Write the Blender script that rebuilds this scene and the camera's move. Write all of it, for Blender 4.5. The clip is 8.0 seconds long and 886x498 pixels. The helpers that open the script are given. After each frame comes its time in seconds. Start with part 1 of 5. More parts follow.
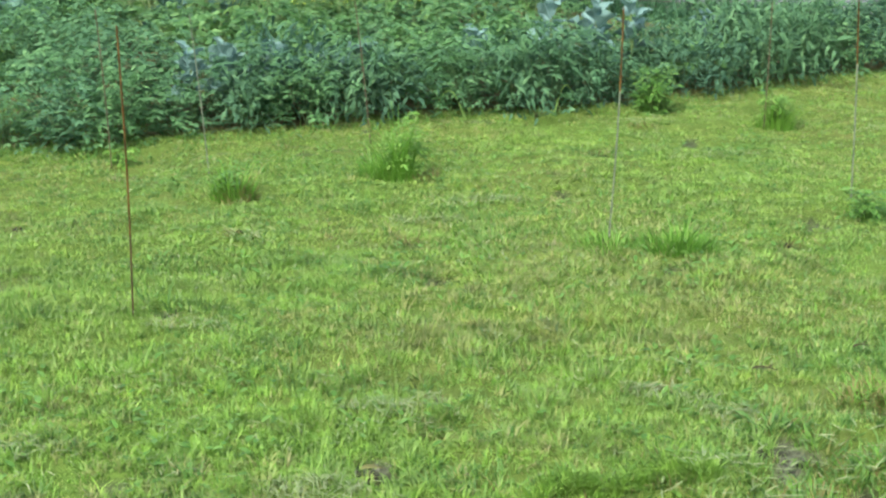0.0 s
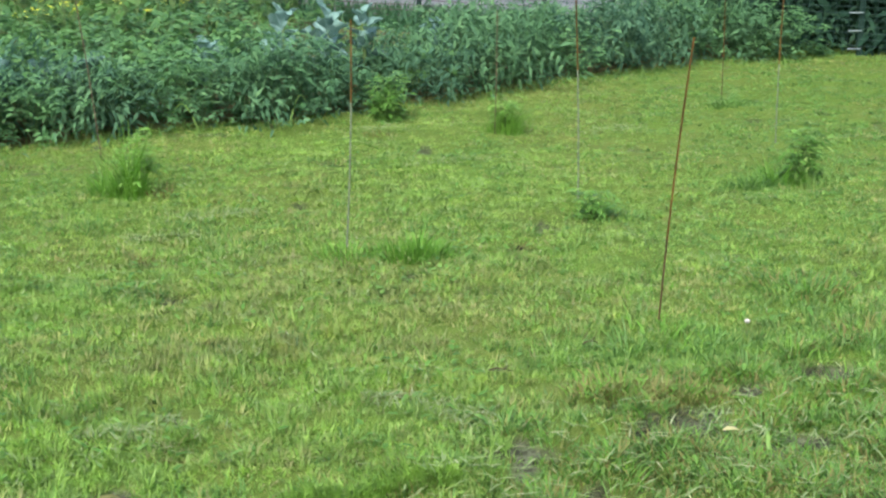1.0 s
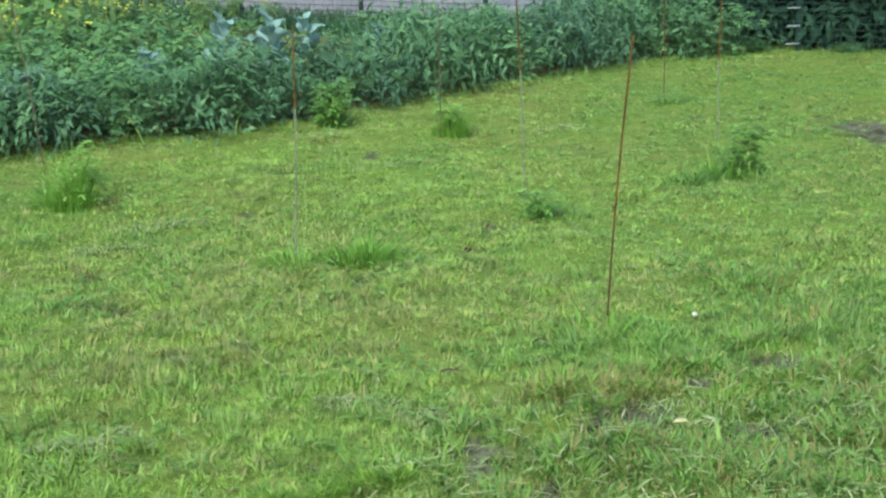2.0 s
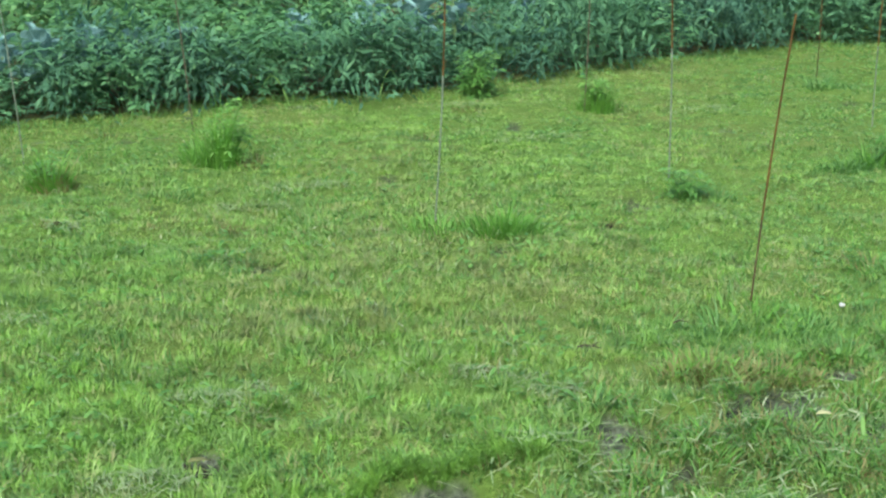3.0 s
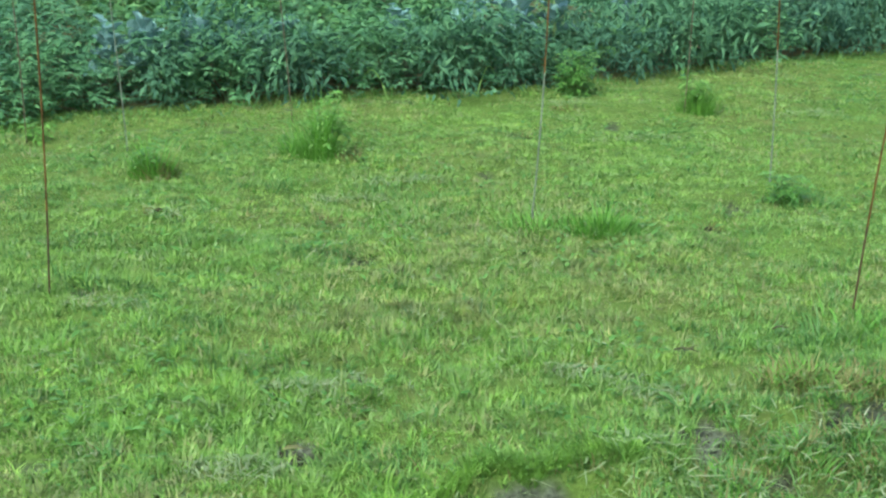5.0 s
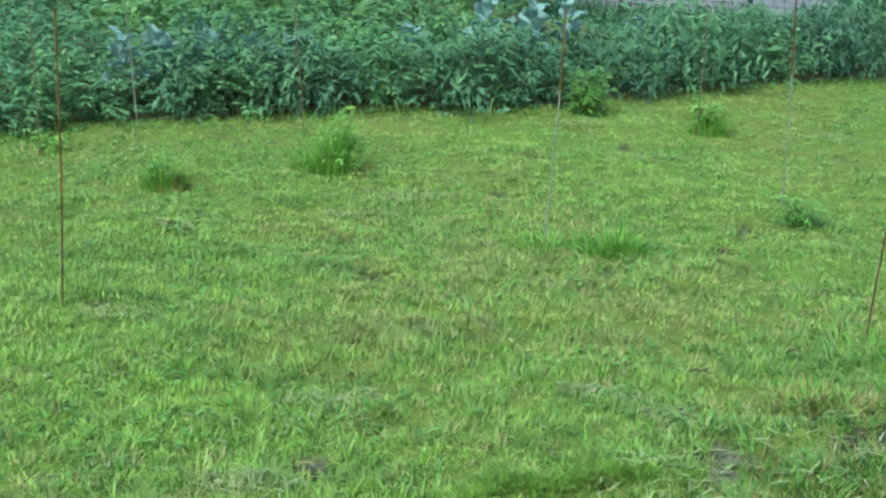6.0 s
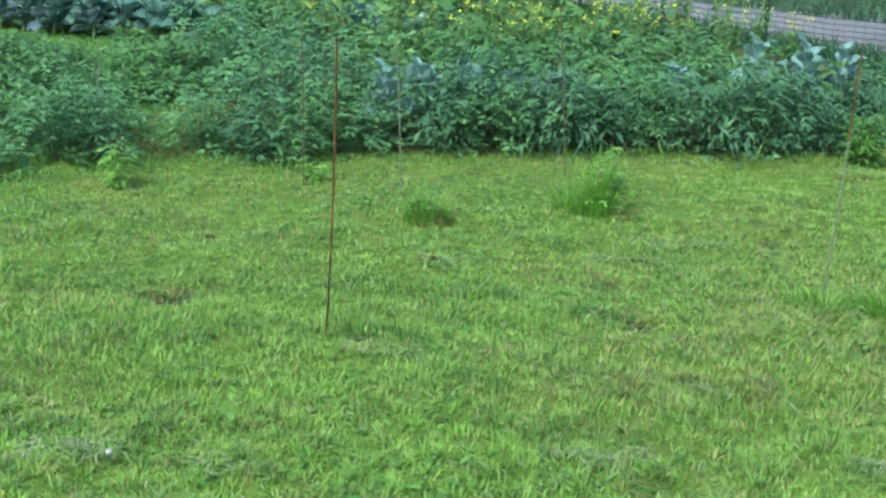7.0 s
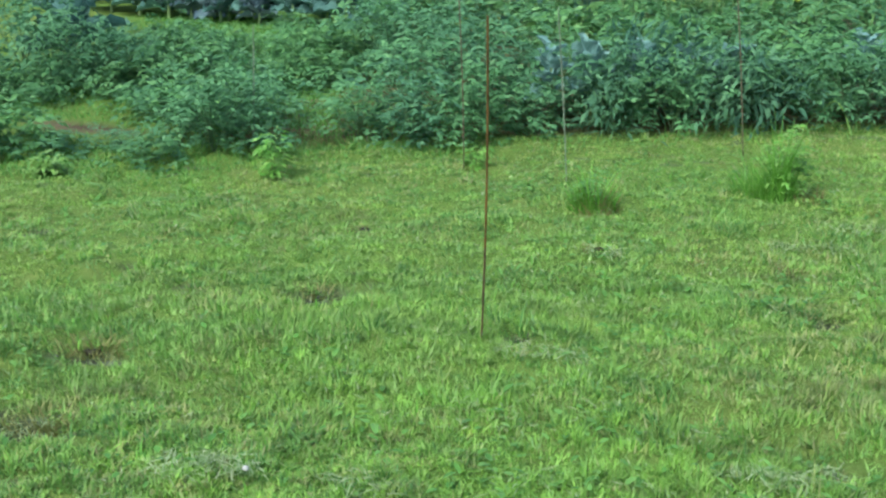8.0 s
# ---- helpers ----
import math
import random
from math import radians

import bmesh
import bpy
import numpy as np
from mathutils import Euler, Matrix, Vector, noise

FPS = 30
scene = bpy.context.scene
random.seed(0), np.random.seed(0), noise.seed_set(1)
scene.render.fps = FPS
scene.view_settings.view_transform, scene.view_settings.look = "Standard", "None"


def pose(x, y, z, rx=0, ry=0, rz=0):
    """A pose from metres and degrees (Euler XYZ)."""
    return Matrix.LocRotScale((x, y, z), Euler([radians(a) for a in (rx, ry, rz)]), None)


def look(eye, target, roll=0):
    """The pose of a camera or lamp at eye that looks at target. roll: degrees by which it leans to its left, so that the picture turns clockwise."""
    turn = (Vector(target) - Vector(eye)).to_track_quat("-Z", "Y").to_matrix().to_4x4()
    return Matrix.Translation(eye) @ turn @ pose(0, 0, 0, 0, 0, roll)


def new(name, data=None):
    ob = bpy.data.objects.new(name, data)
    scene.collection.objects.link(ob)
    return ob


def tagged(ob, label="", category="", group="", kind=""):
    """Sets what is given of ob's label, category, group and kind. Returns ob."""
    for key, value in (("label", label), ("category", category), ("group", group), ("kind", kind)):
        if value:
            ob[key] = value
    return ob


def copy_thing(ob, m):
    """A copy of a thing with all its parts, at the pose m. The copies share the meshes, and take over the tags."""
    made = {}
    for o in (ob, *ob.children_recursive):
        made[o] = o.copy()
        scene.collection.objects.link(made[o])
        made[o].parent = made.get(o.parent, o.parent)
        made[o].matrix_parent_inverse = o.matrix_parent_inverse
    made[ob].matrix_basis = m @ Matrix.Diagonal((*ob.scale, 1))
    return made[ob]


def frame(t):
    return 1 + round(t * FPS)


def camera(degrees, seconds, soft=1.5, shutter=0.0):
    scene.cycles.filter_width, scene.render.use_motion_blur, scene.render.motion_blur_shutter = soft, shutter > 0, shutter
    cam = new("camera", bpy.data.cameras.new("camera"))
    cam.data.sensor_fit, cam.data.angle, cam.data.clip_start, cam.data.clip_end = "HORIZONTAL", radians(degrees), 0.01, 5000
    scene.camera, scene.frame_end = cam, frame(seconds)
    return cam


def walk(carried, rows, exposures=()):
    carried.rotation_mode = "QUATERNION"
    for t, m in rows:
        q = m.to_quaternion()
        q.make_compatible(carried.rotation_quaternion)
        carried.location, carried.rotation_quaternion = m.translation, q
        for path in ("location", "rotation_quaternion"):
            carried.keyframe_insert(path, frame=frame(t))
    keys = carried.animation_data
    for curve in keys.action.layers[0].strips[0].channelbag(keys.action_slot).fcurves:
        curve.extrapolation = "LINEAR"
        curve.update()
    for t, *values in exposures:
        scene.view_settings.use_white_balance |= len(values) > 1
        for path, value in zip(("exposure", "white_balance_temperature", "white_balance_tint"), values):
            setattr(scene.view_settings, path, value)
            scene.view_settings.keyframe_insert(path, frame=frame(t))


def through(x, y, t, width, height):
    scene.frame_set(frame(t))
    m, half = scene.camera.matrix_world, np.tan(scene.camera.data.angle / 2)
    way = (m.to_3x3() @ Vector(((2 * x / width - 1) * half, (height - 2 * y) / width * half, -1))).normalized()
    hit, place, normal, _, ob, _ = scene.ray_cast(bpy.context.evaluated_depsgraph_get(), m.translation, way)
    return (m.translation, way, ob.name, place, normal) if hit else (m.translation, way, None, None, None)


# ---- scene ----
cam = camera(36.0, 8.0, soft=2.3)

PATH = [
    (0, (0.146, -0.437, 1.572), (-0.072, 1.464, 0.99), -0.7),
    (0.2, (0.156, -0.415, 1.568), (0.039, 1.491, 0.976), -0.4),
    (0.5, (0.189, -0.448, 1.587), (0.222, 1.465, 1.003), 0.1),
    (0.7, (0.195, -0.443, 1.599), (0.322, 1.468, 1.022), -0.0),
    (1, (0.188, -0.437, 1.596), (0.337, 1.473, 1.02), -0.1),
    (1.2, (0.199, -0.439, 1.598), (0.359, 1.477, 1.049), -0.6),
    (2.3, (0.189, -0.456, 1.584), (0.418, 1.445, 1.004), -1.2),
    (2.5, (0.18, -0.444, 1.581), (0.331, 1.463, 0.996), -1.0),
    (2.8, (0.159, -0.422, 1.579), (0.232, 1.488, 0.988), -0.2),
    (3, (0.154, -0.422, 1.568), (0.186, 1.484, 0.965), 0.3),
    (3.5, (0.137, -0.405, 1.563), (0.057, 1.488, 0.922), -0.3),
    (4, (0.13, -0.407, 1.558), (0.009, 1.488, 0.932), -0.0),
    (4.5, (0.131, -0.412, 1.561), (0.024, 1.489, 0.95), 0.3),
    (4.7, (0.128, -0.416, 1.56), (0.023, 1.485, 0.947), 0.5),
    (5.8, (0.099, -0.416, 1.555), (0.017, 1.497, 0.975), 2.0),
    (6, (0.084, -0.417, 1.554), (-0.018, 1.493, 0.972), 1.9),
    (6.2, (0.056, -0.426, 1.546), (-0.044, 1.493, 0.99), 2.4),
    (6.5, (-0.01, -0.419, 1.531), (-0.196, 1.476, 0.919), 4.5),
    (6.7, (-0.049, -0.37, 1.533), (-0.348, 1.496, 0.878), 4.4),
    (7, (-0.072, -0.25, 1.523), (-0.512, 1.625, 0.981), 2.1),
    (7.2, (-0.082, -0.165, 1.503), (-0.577, 1.691, 0.944), 1.4),
    (7.5, (-0.098, -0.035, 1.485), (-0.74, 1.79, 0.979), 0.1),
    (7.7, (-0.116, 0.019, 1.471), (-0.811, 1.822, 0.955), -0.6),
    (8, (-0.11, 0.092, 1.481), (-0.795, 1.881, 0.905), -0.8),
]
EXPOSURES = [(0.0, 1.3, 6550, 11), (1.2, 1.15, 6450, 11), (2.4, 1.12, 6100, 8), (4.0, 1.11, 5810, 4), (6.0, 1.11, 5790, 2.5), (8.0, 1.1, 5830, 3)]
walk(cam, [(t, look(eye, target, roll)) for t, eye, target, roll in PATH], EXPOSURES)

# ---- light: a bright overcast sky ----
world = bpy.data.worlds.new("overcast_sky")
scene.world = world
world.use_nodes = True
wn = world.node_tree.nodes
sky = wn.new("ShaderNodeTexSky")
sky.sky_type, sky.sun_disc = "NISHITA", False
sky.sun_elevation, sky.sun_rotation = radians(48), radians(200)
sky.air_density, sky.dust_density, sky.ozone_density = 1.0, 4.0, 1.0
world.node_tree.links.new(sky.outputs[0], wn["Background"].inputs[0])
wn["Background"].inputs[1].default_value = 0.15
sun_data = bpy.data.lights.new("sun", "SUN")
sun_data.energy, sun_data.angle, sun_data.color = 1.4, radians(16), (1.0, 0.98, 0.95)
sun = new("sun", sun_data)
sun.matrix_world = look((-4, -8, 14), (0, 3, 0))


# ---- materials ----
def mat(name):
    m = bpy.data.materials.new(name)
    m.use_nodes = True
    nt = m.node_tree
    return m, nt, nt.nodes["Principled BSDF"]


def noise_node(nt, scale, detail=3.0, rough=0.6, coords="Position"):
    n = nt.nodes.new("ShaderNodeTexNoise")
    n.inputs["Scale"].default_value, n.inputs["Detail"].default_value, n.inputs["Roughness"].default_value = scale, detail, rough
    if coords == "Position":
        src = nt.nodes.new("ShaderNodeNewGeometry").outputs["Position"]
    else:
        src = nt.nodes.new("ShaderNodeTexCoord").outputs[coords]
    nt.links.new(src, n.inputs["Vector"])
    return n


def ramp(nt, value, stops):
    r = nt.nodes.new("ShaderNodeValToRGB")
    while len(r.color_ramp.elements) < len(stops):
        r.color_ramp.elements.new(0.5)
    for e, (p, c) in zip(r.color_ramp.elements, stops):
        e.position, e.color = p, (*c, 1)
    nt.links.new(value, r.inputs[0])
    return r.outputs[0]


def mixed(nt, fac, a, b, mode="MIX"):
    n = nt.nodes.new("ShaderNodeMix")
    n.data_type, n.blend_type = "RGBA", mode
    for socket, v in ((n.inputs[0], fac), (n.inputs[6], a), (n.inputs[7], b)):
        if isinstance(v, (int, float)):
            socket.default_value = v
        elif isinstance(v, tuple):
            socket.default_value = (*v, 1)
        else:
            nt.links.new(v, socket)
    return n.outputs[2]


def blend(nt, fac, a, b):
    """A number between a and b."""
    n = nt.nodes.new("ShaderNodeMix")
    n.data_type = "FLOAT"
    n.inputs[0].default_value = fac
    nt.links.new(a, n.inputs[2])
    nt.links.new(b, n.inputs[3])
    return n.outputs[0]


def span(nt, value, low, high):
    n = nt.nodes.new("ShaderNodeMapRange")
    n.inputs[1].default_value, n.inputs[2].default_value = low, high
    nt.links.new(value, n.inputs[0])
    return n.outputs[0]


def bumped(nt, bsdf, height, strength, distance=0.01):
    b = nt.nodes.new("ShaderNodeBump")
    b.inputs["Strength"].default_value, b.inputs["Distance"].default_value = strength, distance
    nt.links.new(height, b.inputs["Height"])
    nt.links.new(b.outputs[0], bsdf.inputs["Normal"])


SWATH = radians(28)  # the way the mower went


def leafy(name, stops, patch_scale, patch, patch_amount, rough=0.5, through=0.35, plants=False, clumps=0.0, mown=False, gloss=0.35):
    """Foliage: each blade or leaf takes its own tone, drifting over the ground in patches; light passes through."""
    m, nt, bsdf = mat(name)
    pick = nt.nodes.new("ShaderNodeNewGeometry").outputs["Random Per Island"]
    if mown:  # blades of one clump are of one tone
        own = nt.nodes.new("ShaderNodeAttribute")
        own.attribute_name = "clump"
        pick = blend(nt, 0.62, pick, own.outputs["Fac"])
    tone = ramp(nt, pick, stops)
    drift = noise_node(nt, patch_scale, 3.0)
    tone = mixed(nt, span(nt, drift.outputs[0], 0.42, 0.68), tone, patch) if patch_amount >= 1 else mixed(
        nt, ramp(nt, span(nt, drift.outputs[0], 0.42, 0.68), [(0, (0, 0, 0)), (1, (patch_amount,) * 3)]), tone, patch)
    fine = noise_node(nt, 5.5, 5.0, 0.7)
    tone = mixed(nt, 0.25, tone, ramp(nt, fine.outputs[0], [(0.3, (0.35, 0.35, 0.35)), (0.7, (0.9, 0.9, 0.9))]), "OVERLAY")
    if clumps:  # tufts a hand's width across differ in tone
        knot = noise_node(nt, 13.0, 3.0, 0.55)
        tone = mixed(nt, clumps, tone, ramp(nt, knot.outputs[0], [(0.32, (0.24, 0.25, 0.28)), (0.5, (0.5, 0.5, 0.5)), (0.68, (0.74, 0.72, 0.60))]), "OVERLAY")
    if mown:  # swaths left by the mower
        turn = nt.nodes.new("ShaderNodeMapping")
        turn.inputs["Rotation"].default_value = (0, 0, -SWATH)
        turn.inputs["Scale"].default_value = (0.9, 5.5, 1.0)
        swath = noise_node(nt, 1.0, 3.0, 0.6)
        source = swath.inputs["Vector"].links[0].from_socket
        nt.links.new(source, turn.inputs["Vector"])
        nt.links.new(turn.outputs[0], swath.inputs["Vector"])
        tone = mixed(nt, 0.60, tone, ramp(nt, swath.outputs[0], [(0.34, (0.40, 0.42, 0.41)), (0.5, (0.51, 0.51, 0.50)), (0.66, (0.66, 0.645, 0.56))]), "OVERLAY")
    if plants:  # each plant has its own vigour
        own = nt.nodes.new("ShaderNodeObjectInfo").outputs["Random"]
        tone = mixed(nt, 0.55, tone, ramp(nt, own, [(0.0, (0.30, 0.36, 0.42)), (0.5, (0.5, 0.5, 0.5)), (1.0, (0.66, 0.66, 0.50))]), "OVERLAY")
    nt.links.new(tone, bsdf.inputs["Base Color"])
    bsdf.inputs["Roughness"].default_value = rough
    bsdf.inputs["Specular IOR Level"].default_value = gloss
    glow = nt.nodes.new("ShaderNodeBsdfTranslucent")
    nt.links.new(tone, glow.inputs[0])
    mix = nt.nodes.new("ShaderNodeMixShader")
    mix.inputs[0].default_value = through
    nt.links.new(bsdf.outputs[0], mix.inputs[1])
    nt.links.new(glow.outputs[0], mix.inputs[2])
    nt.links.new(mix.outputs[0], nt.nodes["Material Output"].inputs[0])
    return m


M_GRASS = leafy("lawn_grass", [(0.0, (0.115, 0.23, 0.046)), (0.25, (0.145, 0.28, 0.056)), (0.5, (0.175, 0.325, 0.066)), (0.75, (0.20, 0.35, 0.08)), (0.92, (0.23, 0.36, 0.10)), (1.0, (0.275, 0.37, 0.135))],
                1.6, (0.225, 0.315, 0.068), 0.5, clumps=0.55, mown=True)
M_DRY = leafy("dry_lawn_grass", [(0.0, (0.165, 0.245, 0.062)), (0.4, (0.215, 0.285, 0.085)), (0.75, (0.265, 0.305, 0.115)), (1.0, (0.33, 0.305, 0.155))], 2.0, (0.22, 0.285, 0.072), 0.5, clumps=0.55, mown=True)
M_LIME = leafy("lime_lawn_grass", [(0.0, (0.135, 0.285, 0.044)), (0.5, (0.18, 0.345, 0.056)), (1.0, (0.24, 0.395, 0.085))], 2.5, (0.205, 0.35, 0.058), 0.5, clumps=0.5, mown=True)
M_LUSH = leafy("lush_grass", [(0.0, (0.075, 0.20, 0.025)), (0.5, (0.12, 0.29, 0.035)), (1.0, (0.18, 0.37, 0.06))], 2.0, (0.16, 0.32, 0.05), 0.4, mown=True)
M_TUFT = leafy("tall_tuft_grass", [(0.0, (0.08, 0.21, 0.028)), (0.5, (0.125, 0.30, 0.038)), (1.0, (0.19, 0.38, 0.065))], 3.0, (0.17, 0.36, 0.05), 0.4)
M_COARSE = leafy("coarse_grass", [(0.0, (0.070, 0.17, 0.038)), (0.5, (0.105, 0.24, 0.053)), (0.88, (0.155, 0.30, 0.076)), (1.0, (0.28, 0.35, 0.14))], 2.0, (0.13, 0.235, 0.057), 0.4, clumps=0.5, mown=True)
M_STRAW = leafy("cut_dry_grass", [(0.0, (0.15, 0.22, 0.085)), (0.5, (0.215, 0.30, 0.13)), (0.85, (0.30, 0.36, 0.18)), (1.0, (0.41, 0.43, 0.26))], 3.0, (0.18, 0.26, 0.10), 0.4, 0.7, 0.15)
M_CLOVER = leafy("broadleaf_weed", [(0.0, (0.065, 0.17, 0.028)), (0.6, (0.105, 0.25, 0.042)), (1.0, (0.16, 0.32, 0.07))], 1.5, (0.10, 0.23, 0.04), 0.4)
M_BUSH = leafy("pepper_leaf", [(0.0, (0.040, 0.104, 0.062)), (0.4, (0.060, 0.144, 0.082)), (0.8, (0.086, 0.19, 0.10)), (1.0, (0.12, 0.24, 0.118))], 1.6, (0.064, 0.16, 0.060), 0.6, 0.8, 0.26, True, gloss=0.22)
M_FERNY = leafy("tomato_leaf", [(0.0, (0.055, 0.145, 0.062)), (0.5, (0.085, 0.205, 0.088)), (0.85, (0.115, 0.255, 0.108)), (1.0, (0.15, 0.30, 0.13))], 1.6, (0.075, 0.19, 0.06), 0.6, 0.65, 0.3, True)
M_BRIGHT = leafy("seedling_leaf", [(0.0, (0.11, 0.27, 0.04)), (0.6, (0.17, 0.36, 0.06)), (1.0, (0.28, 0.46, 0.12))], 4.0, (0.15, 0.33, 0.06), 0.4, 0.45, 0.38)
M_DARKWEED = leafy("weed_leaf", [(0.0, (0.065, 0.17, 0.03)), (0.6, (0.105, 0.25, 0.045)), (1.0, (0.17, 0.34, 0.08))], 4.0, (0.11, 0.25, 0.04), 0.4, 0.42, 0.3)
M_PALE = leafy("pale_leaf", [(0.0, (0.14, 0.28, 0.06)), (0.6, (0.19, 0.34, 0.08)), (1.0, (0.27, 0.40, 0.13))], 4.0, (0.17, 0.32, 0.08), 0.4, 0.5, 0.35)
M_SQUASH = leafy("squash_leaf", [(0.0, (0.05, 0.14, 0.04)), (0.5, (0.082, 0.20, 0.05)), (1.0, (0.145, 0.285, 0.08))], 1.4, (0.11, 0.25, 0.05), 0.5, 0.5, 0.35)
# shrub green taken far down: the shade behind the fence is in the colour
M_SHADY = leafy("shaded_shrub_leaf", [(0.0, (0.012, 0.040, 0.026)), (0.6, (0.022, 0.060, 0.034)), (1.0, (0.042, 0.095, 0.05))], 1.4, (0.02, 0.055, 0.03), 0.5, 0.8, 0.12, gloss=0.08)
M_MEADOW = leafy("meadow_grass", [(0.0, (0.02, 0.075, 0.03)), (0.6, (0.035, 0.115, 0.045)), (1.0, (0.06, 0.16, 0.06))], 0.8, (0.03, 0.10, 0.04), 0.5, 0.6, 0.2)
M_MID = leafy("garden_weed_leaf", [(0.0, (0.045, 0.13, 0.045)), (0.5, (0.075, 0.19, 0.065)), (0.85, (0.115, 0.25, 0.085)), (1.0, (0.17, 0.32, 0.12))], 1.6, (0.095, 0.21, 0.055), 0.6, 0.55, 0.3, True)
M_STEM = leafy("green_stem", [(0.0, (0.09, 0.17, 0.05)), (1.0, (0.17, 0.26, 0.09))], 4.0, (0.13, 0.19, 0.07), 0.4, 0.5, 0.0)
# green_stem at about half brightness: shade inside the bushes as colour
M_STEMSHADE = leafy("shaded_green_stem", [(0.0, (0.045, 0.10, 0.035)), (1.0, (0.08, 0.15, 0.055))], 4.0, (0.06, 0.12, 0.045), 0.4, 0.6, 0.0)
M_YELLOW = leafy("yellow_petal", [(0.0, (0.55, 0.62, 0.05)), (1.0, (0.68, 0.72, 0.09))], 6.0, (0.58, 0.64, 0.06), 0.4, 0.6, 0.3)

M_WITHERED = leafy("withered_leaf", [(0.0, (0.48, 0.47, 0.20)), (1.0, (0.56, 0.54, 0.27))], 20.0, (0.36, 0.36, 0.13), 0.5, 0.7, 0.2)
M_BROWN = leafy("withered_brown_grass", [(0.0, (0.13, 0.17, 0.042)), (0.5, (0.175, 0.185, 0.054)), (1.0, (0.22, 0.20, 0.075))], 5.0, (0.16, 0.19, 0.05), 0.5, 0.7, 0.25)


def brassica_material(name, base, light, rib):
    """Waxy blue-green blade with paler veins that run along u = 0.5."""
    m, nt, bsdf = mat(name)
    uv = nt.nodes.new("ShaderNodeUVMap")
    sep = nt.nodes.new("ShaderNodeSeparateXYZ")
    nt.links.new(uv.outputs[0], sep.inputs[0])
    off = nt.nodes.new("ShaderNodeMath")
    off.operation = "SUBTRACT"
    nt.links.new(sep.outputs[0], off.inputs[0])
    off.inputs[1].default_value = 0.5
    away = nt.nodes.new("ShaderNodeMath")
    away.operation = "ABSOLUTE"
    nt.links.new(off.outputs[0], away.inputs[0])
    n = noise_node(nt, 14.0, 4.0)
    tone = mixed(nt, span(nt, n.outputs[0], 0.35, 0.7), base, light)
    vein = nt.nodes.new("ShaderNodeTexWave")
    vein.wave_type, vein.bands_direction = "BANDS", "DIAGONAL"
    vein.inputs["Scale"].default_value, vein.inputs["Distortion"].default_value = 3.2, 3.0
    nt.links.new(uv.outputs[0], vein.inputs["Vector"])
    tone = mixed(nt, span(nt, vein.outputs[0], 0.86, 1.0), tone, mixed(nt, 0.5, tone, rib))
    tone = mixed(nt, span(nt, away.outputs[0], 0.045, 0.02), tone, rib)
    nt.links.new(tone, bsdf.inputs["Base Color"])
    bsdf.inputs["Roughness"].default_value = 0.7
    bsdf.inputs["Specular IOR Level"].default_value = 0.15
    bumped(nt, bsdf, n.outputs[0], 0.4, 0.02)
    glow = nt.nodes.new("ShaderNodeBsdfTranslucent")
    nt.links.new(tone, glow.inputs[0])
    mix = nt.nodes.new("ShaderNodeMixShader")
    mix.inputs[0].default_value = 0.15
    nt.links.new(bsdf.outputs[0], mix.inputs[1])
    nt.links.new(glow.outputs[0], mix.inputs[2])
    nt.links.new(mix.outputs[0], nt.nodes["Material Output"].inputs[0])
    return m


M_BLUE = brassica_material("brassica_leaf", (0.13, 0.25, 0.22), (0.195, 0.335, 0.295), (0.27, 0.42, 0.38))
M_BLUEDARK = brassica_material("cabbage_leaf", (0.070, 0.155, 0.122), (0.105, 0.21, 0.168), (0.16, 0.275, 0.225))
M_PURPLE = brassica_material("red_cabbage_leaf", (0.085, 0.14, 0.15), (0.125, 0.19, 0.20), (0.20, 0.26, 0.27))


def ground_material():
    m, nt, bsdf = mat("ground_soil_and_thatch")
    big, mid, fine = noise_node(nt, 0.9, 4), noise_node(nt, 7.0, 4), noise_node(nt, 70.0, 4)
    thatch = ramp(nt, mid.outputs[0], [(0.3, (0.080, 0.125, 0.024)), (0.5, (0.125, 0.180, 0.038)), (0.7, (0.165, 0.20, 0.055))])
    green = ramp(nt, fine.outputs[0], [(0.3, (0.085, 0.16, 0.026)), (0.7, (0.14, 0.245, 0.042))])
    turf = mixed(nt, span(nt, big.outputs[0], 0.35, 0.65), thatch, green)
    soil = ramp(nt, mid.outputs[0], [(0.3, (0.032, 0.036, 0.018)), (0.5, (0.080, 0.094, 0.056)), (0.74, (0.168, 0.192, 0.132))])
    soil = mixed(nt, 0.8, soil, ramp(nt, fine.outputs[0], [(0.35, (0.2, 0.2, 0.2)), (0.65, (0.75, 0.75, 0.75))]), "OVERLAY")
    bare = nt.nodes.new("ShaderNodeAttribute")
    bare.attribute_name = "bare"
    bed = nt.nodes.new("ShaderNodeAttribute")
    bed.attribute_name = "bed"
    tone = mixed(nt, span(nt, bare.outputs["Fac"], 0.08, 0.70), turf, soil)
    tone = mixed(nt, bed.outputs["Fac"], tone, ramp(nt, mid.outputs[0], [(0.3, (0.065, 0.048, 0.028)), (0.7, (0.145, 0.105, 0.065))]))
    nt.links.new(tone, bsdf.inputs["Base Color"])
    bsdf.inputs["Roughness"].default_value = 0.95
    bsdf.inputs["Specular IOR Level"].default_value = 0.1
    grit = noise_node(nt, 260.0, 3)
    bumped(nt, bsdf, mixed(nt, 0.35, fine.outputs[0], grit.outputs[0]), 1.0, 0.018)
    return m


M_GROUND = ground_material()


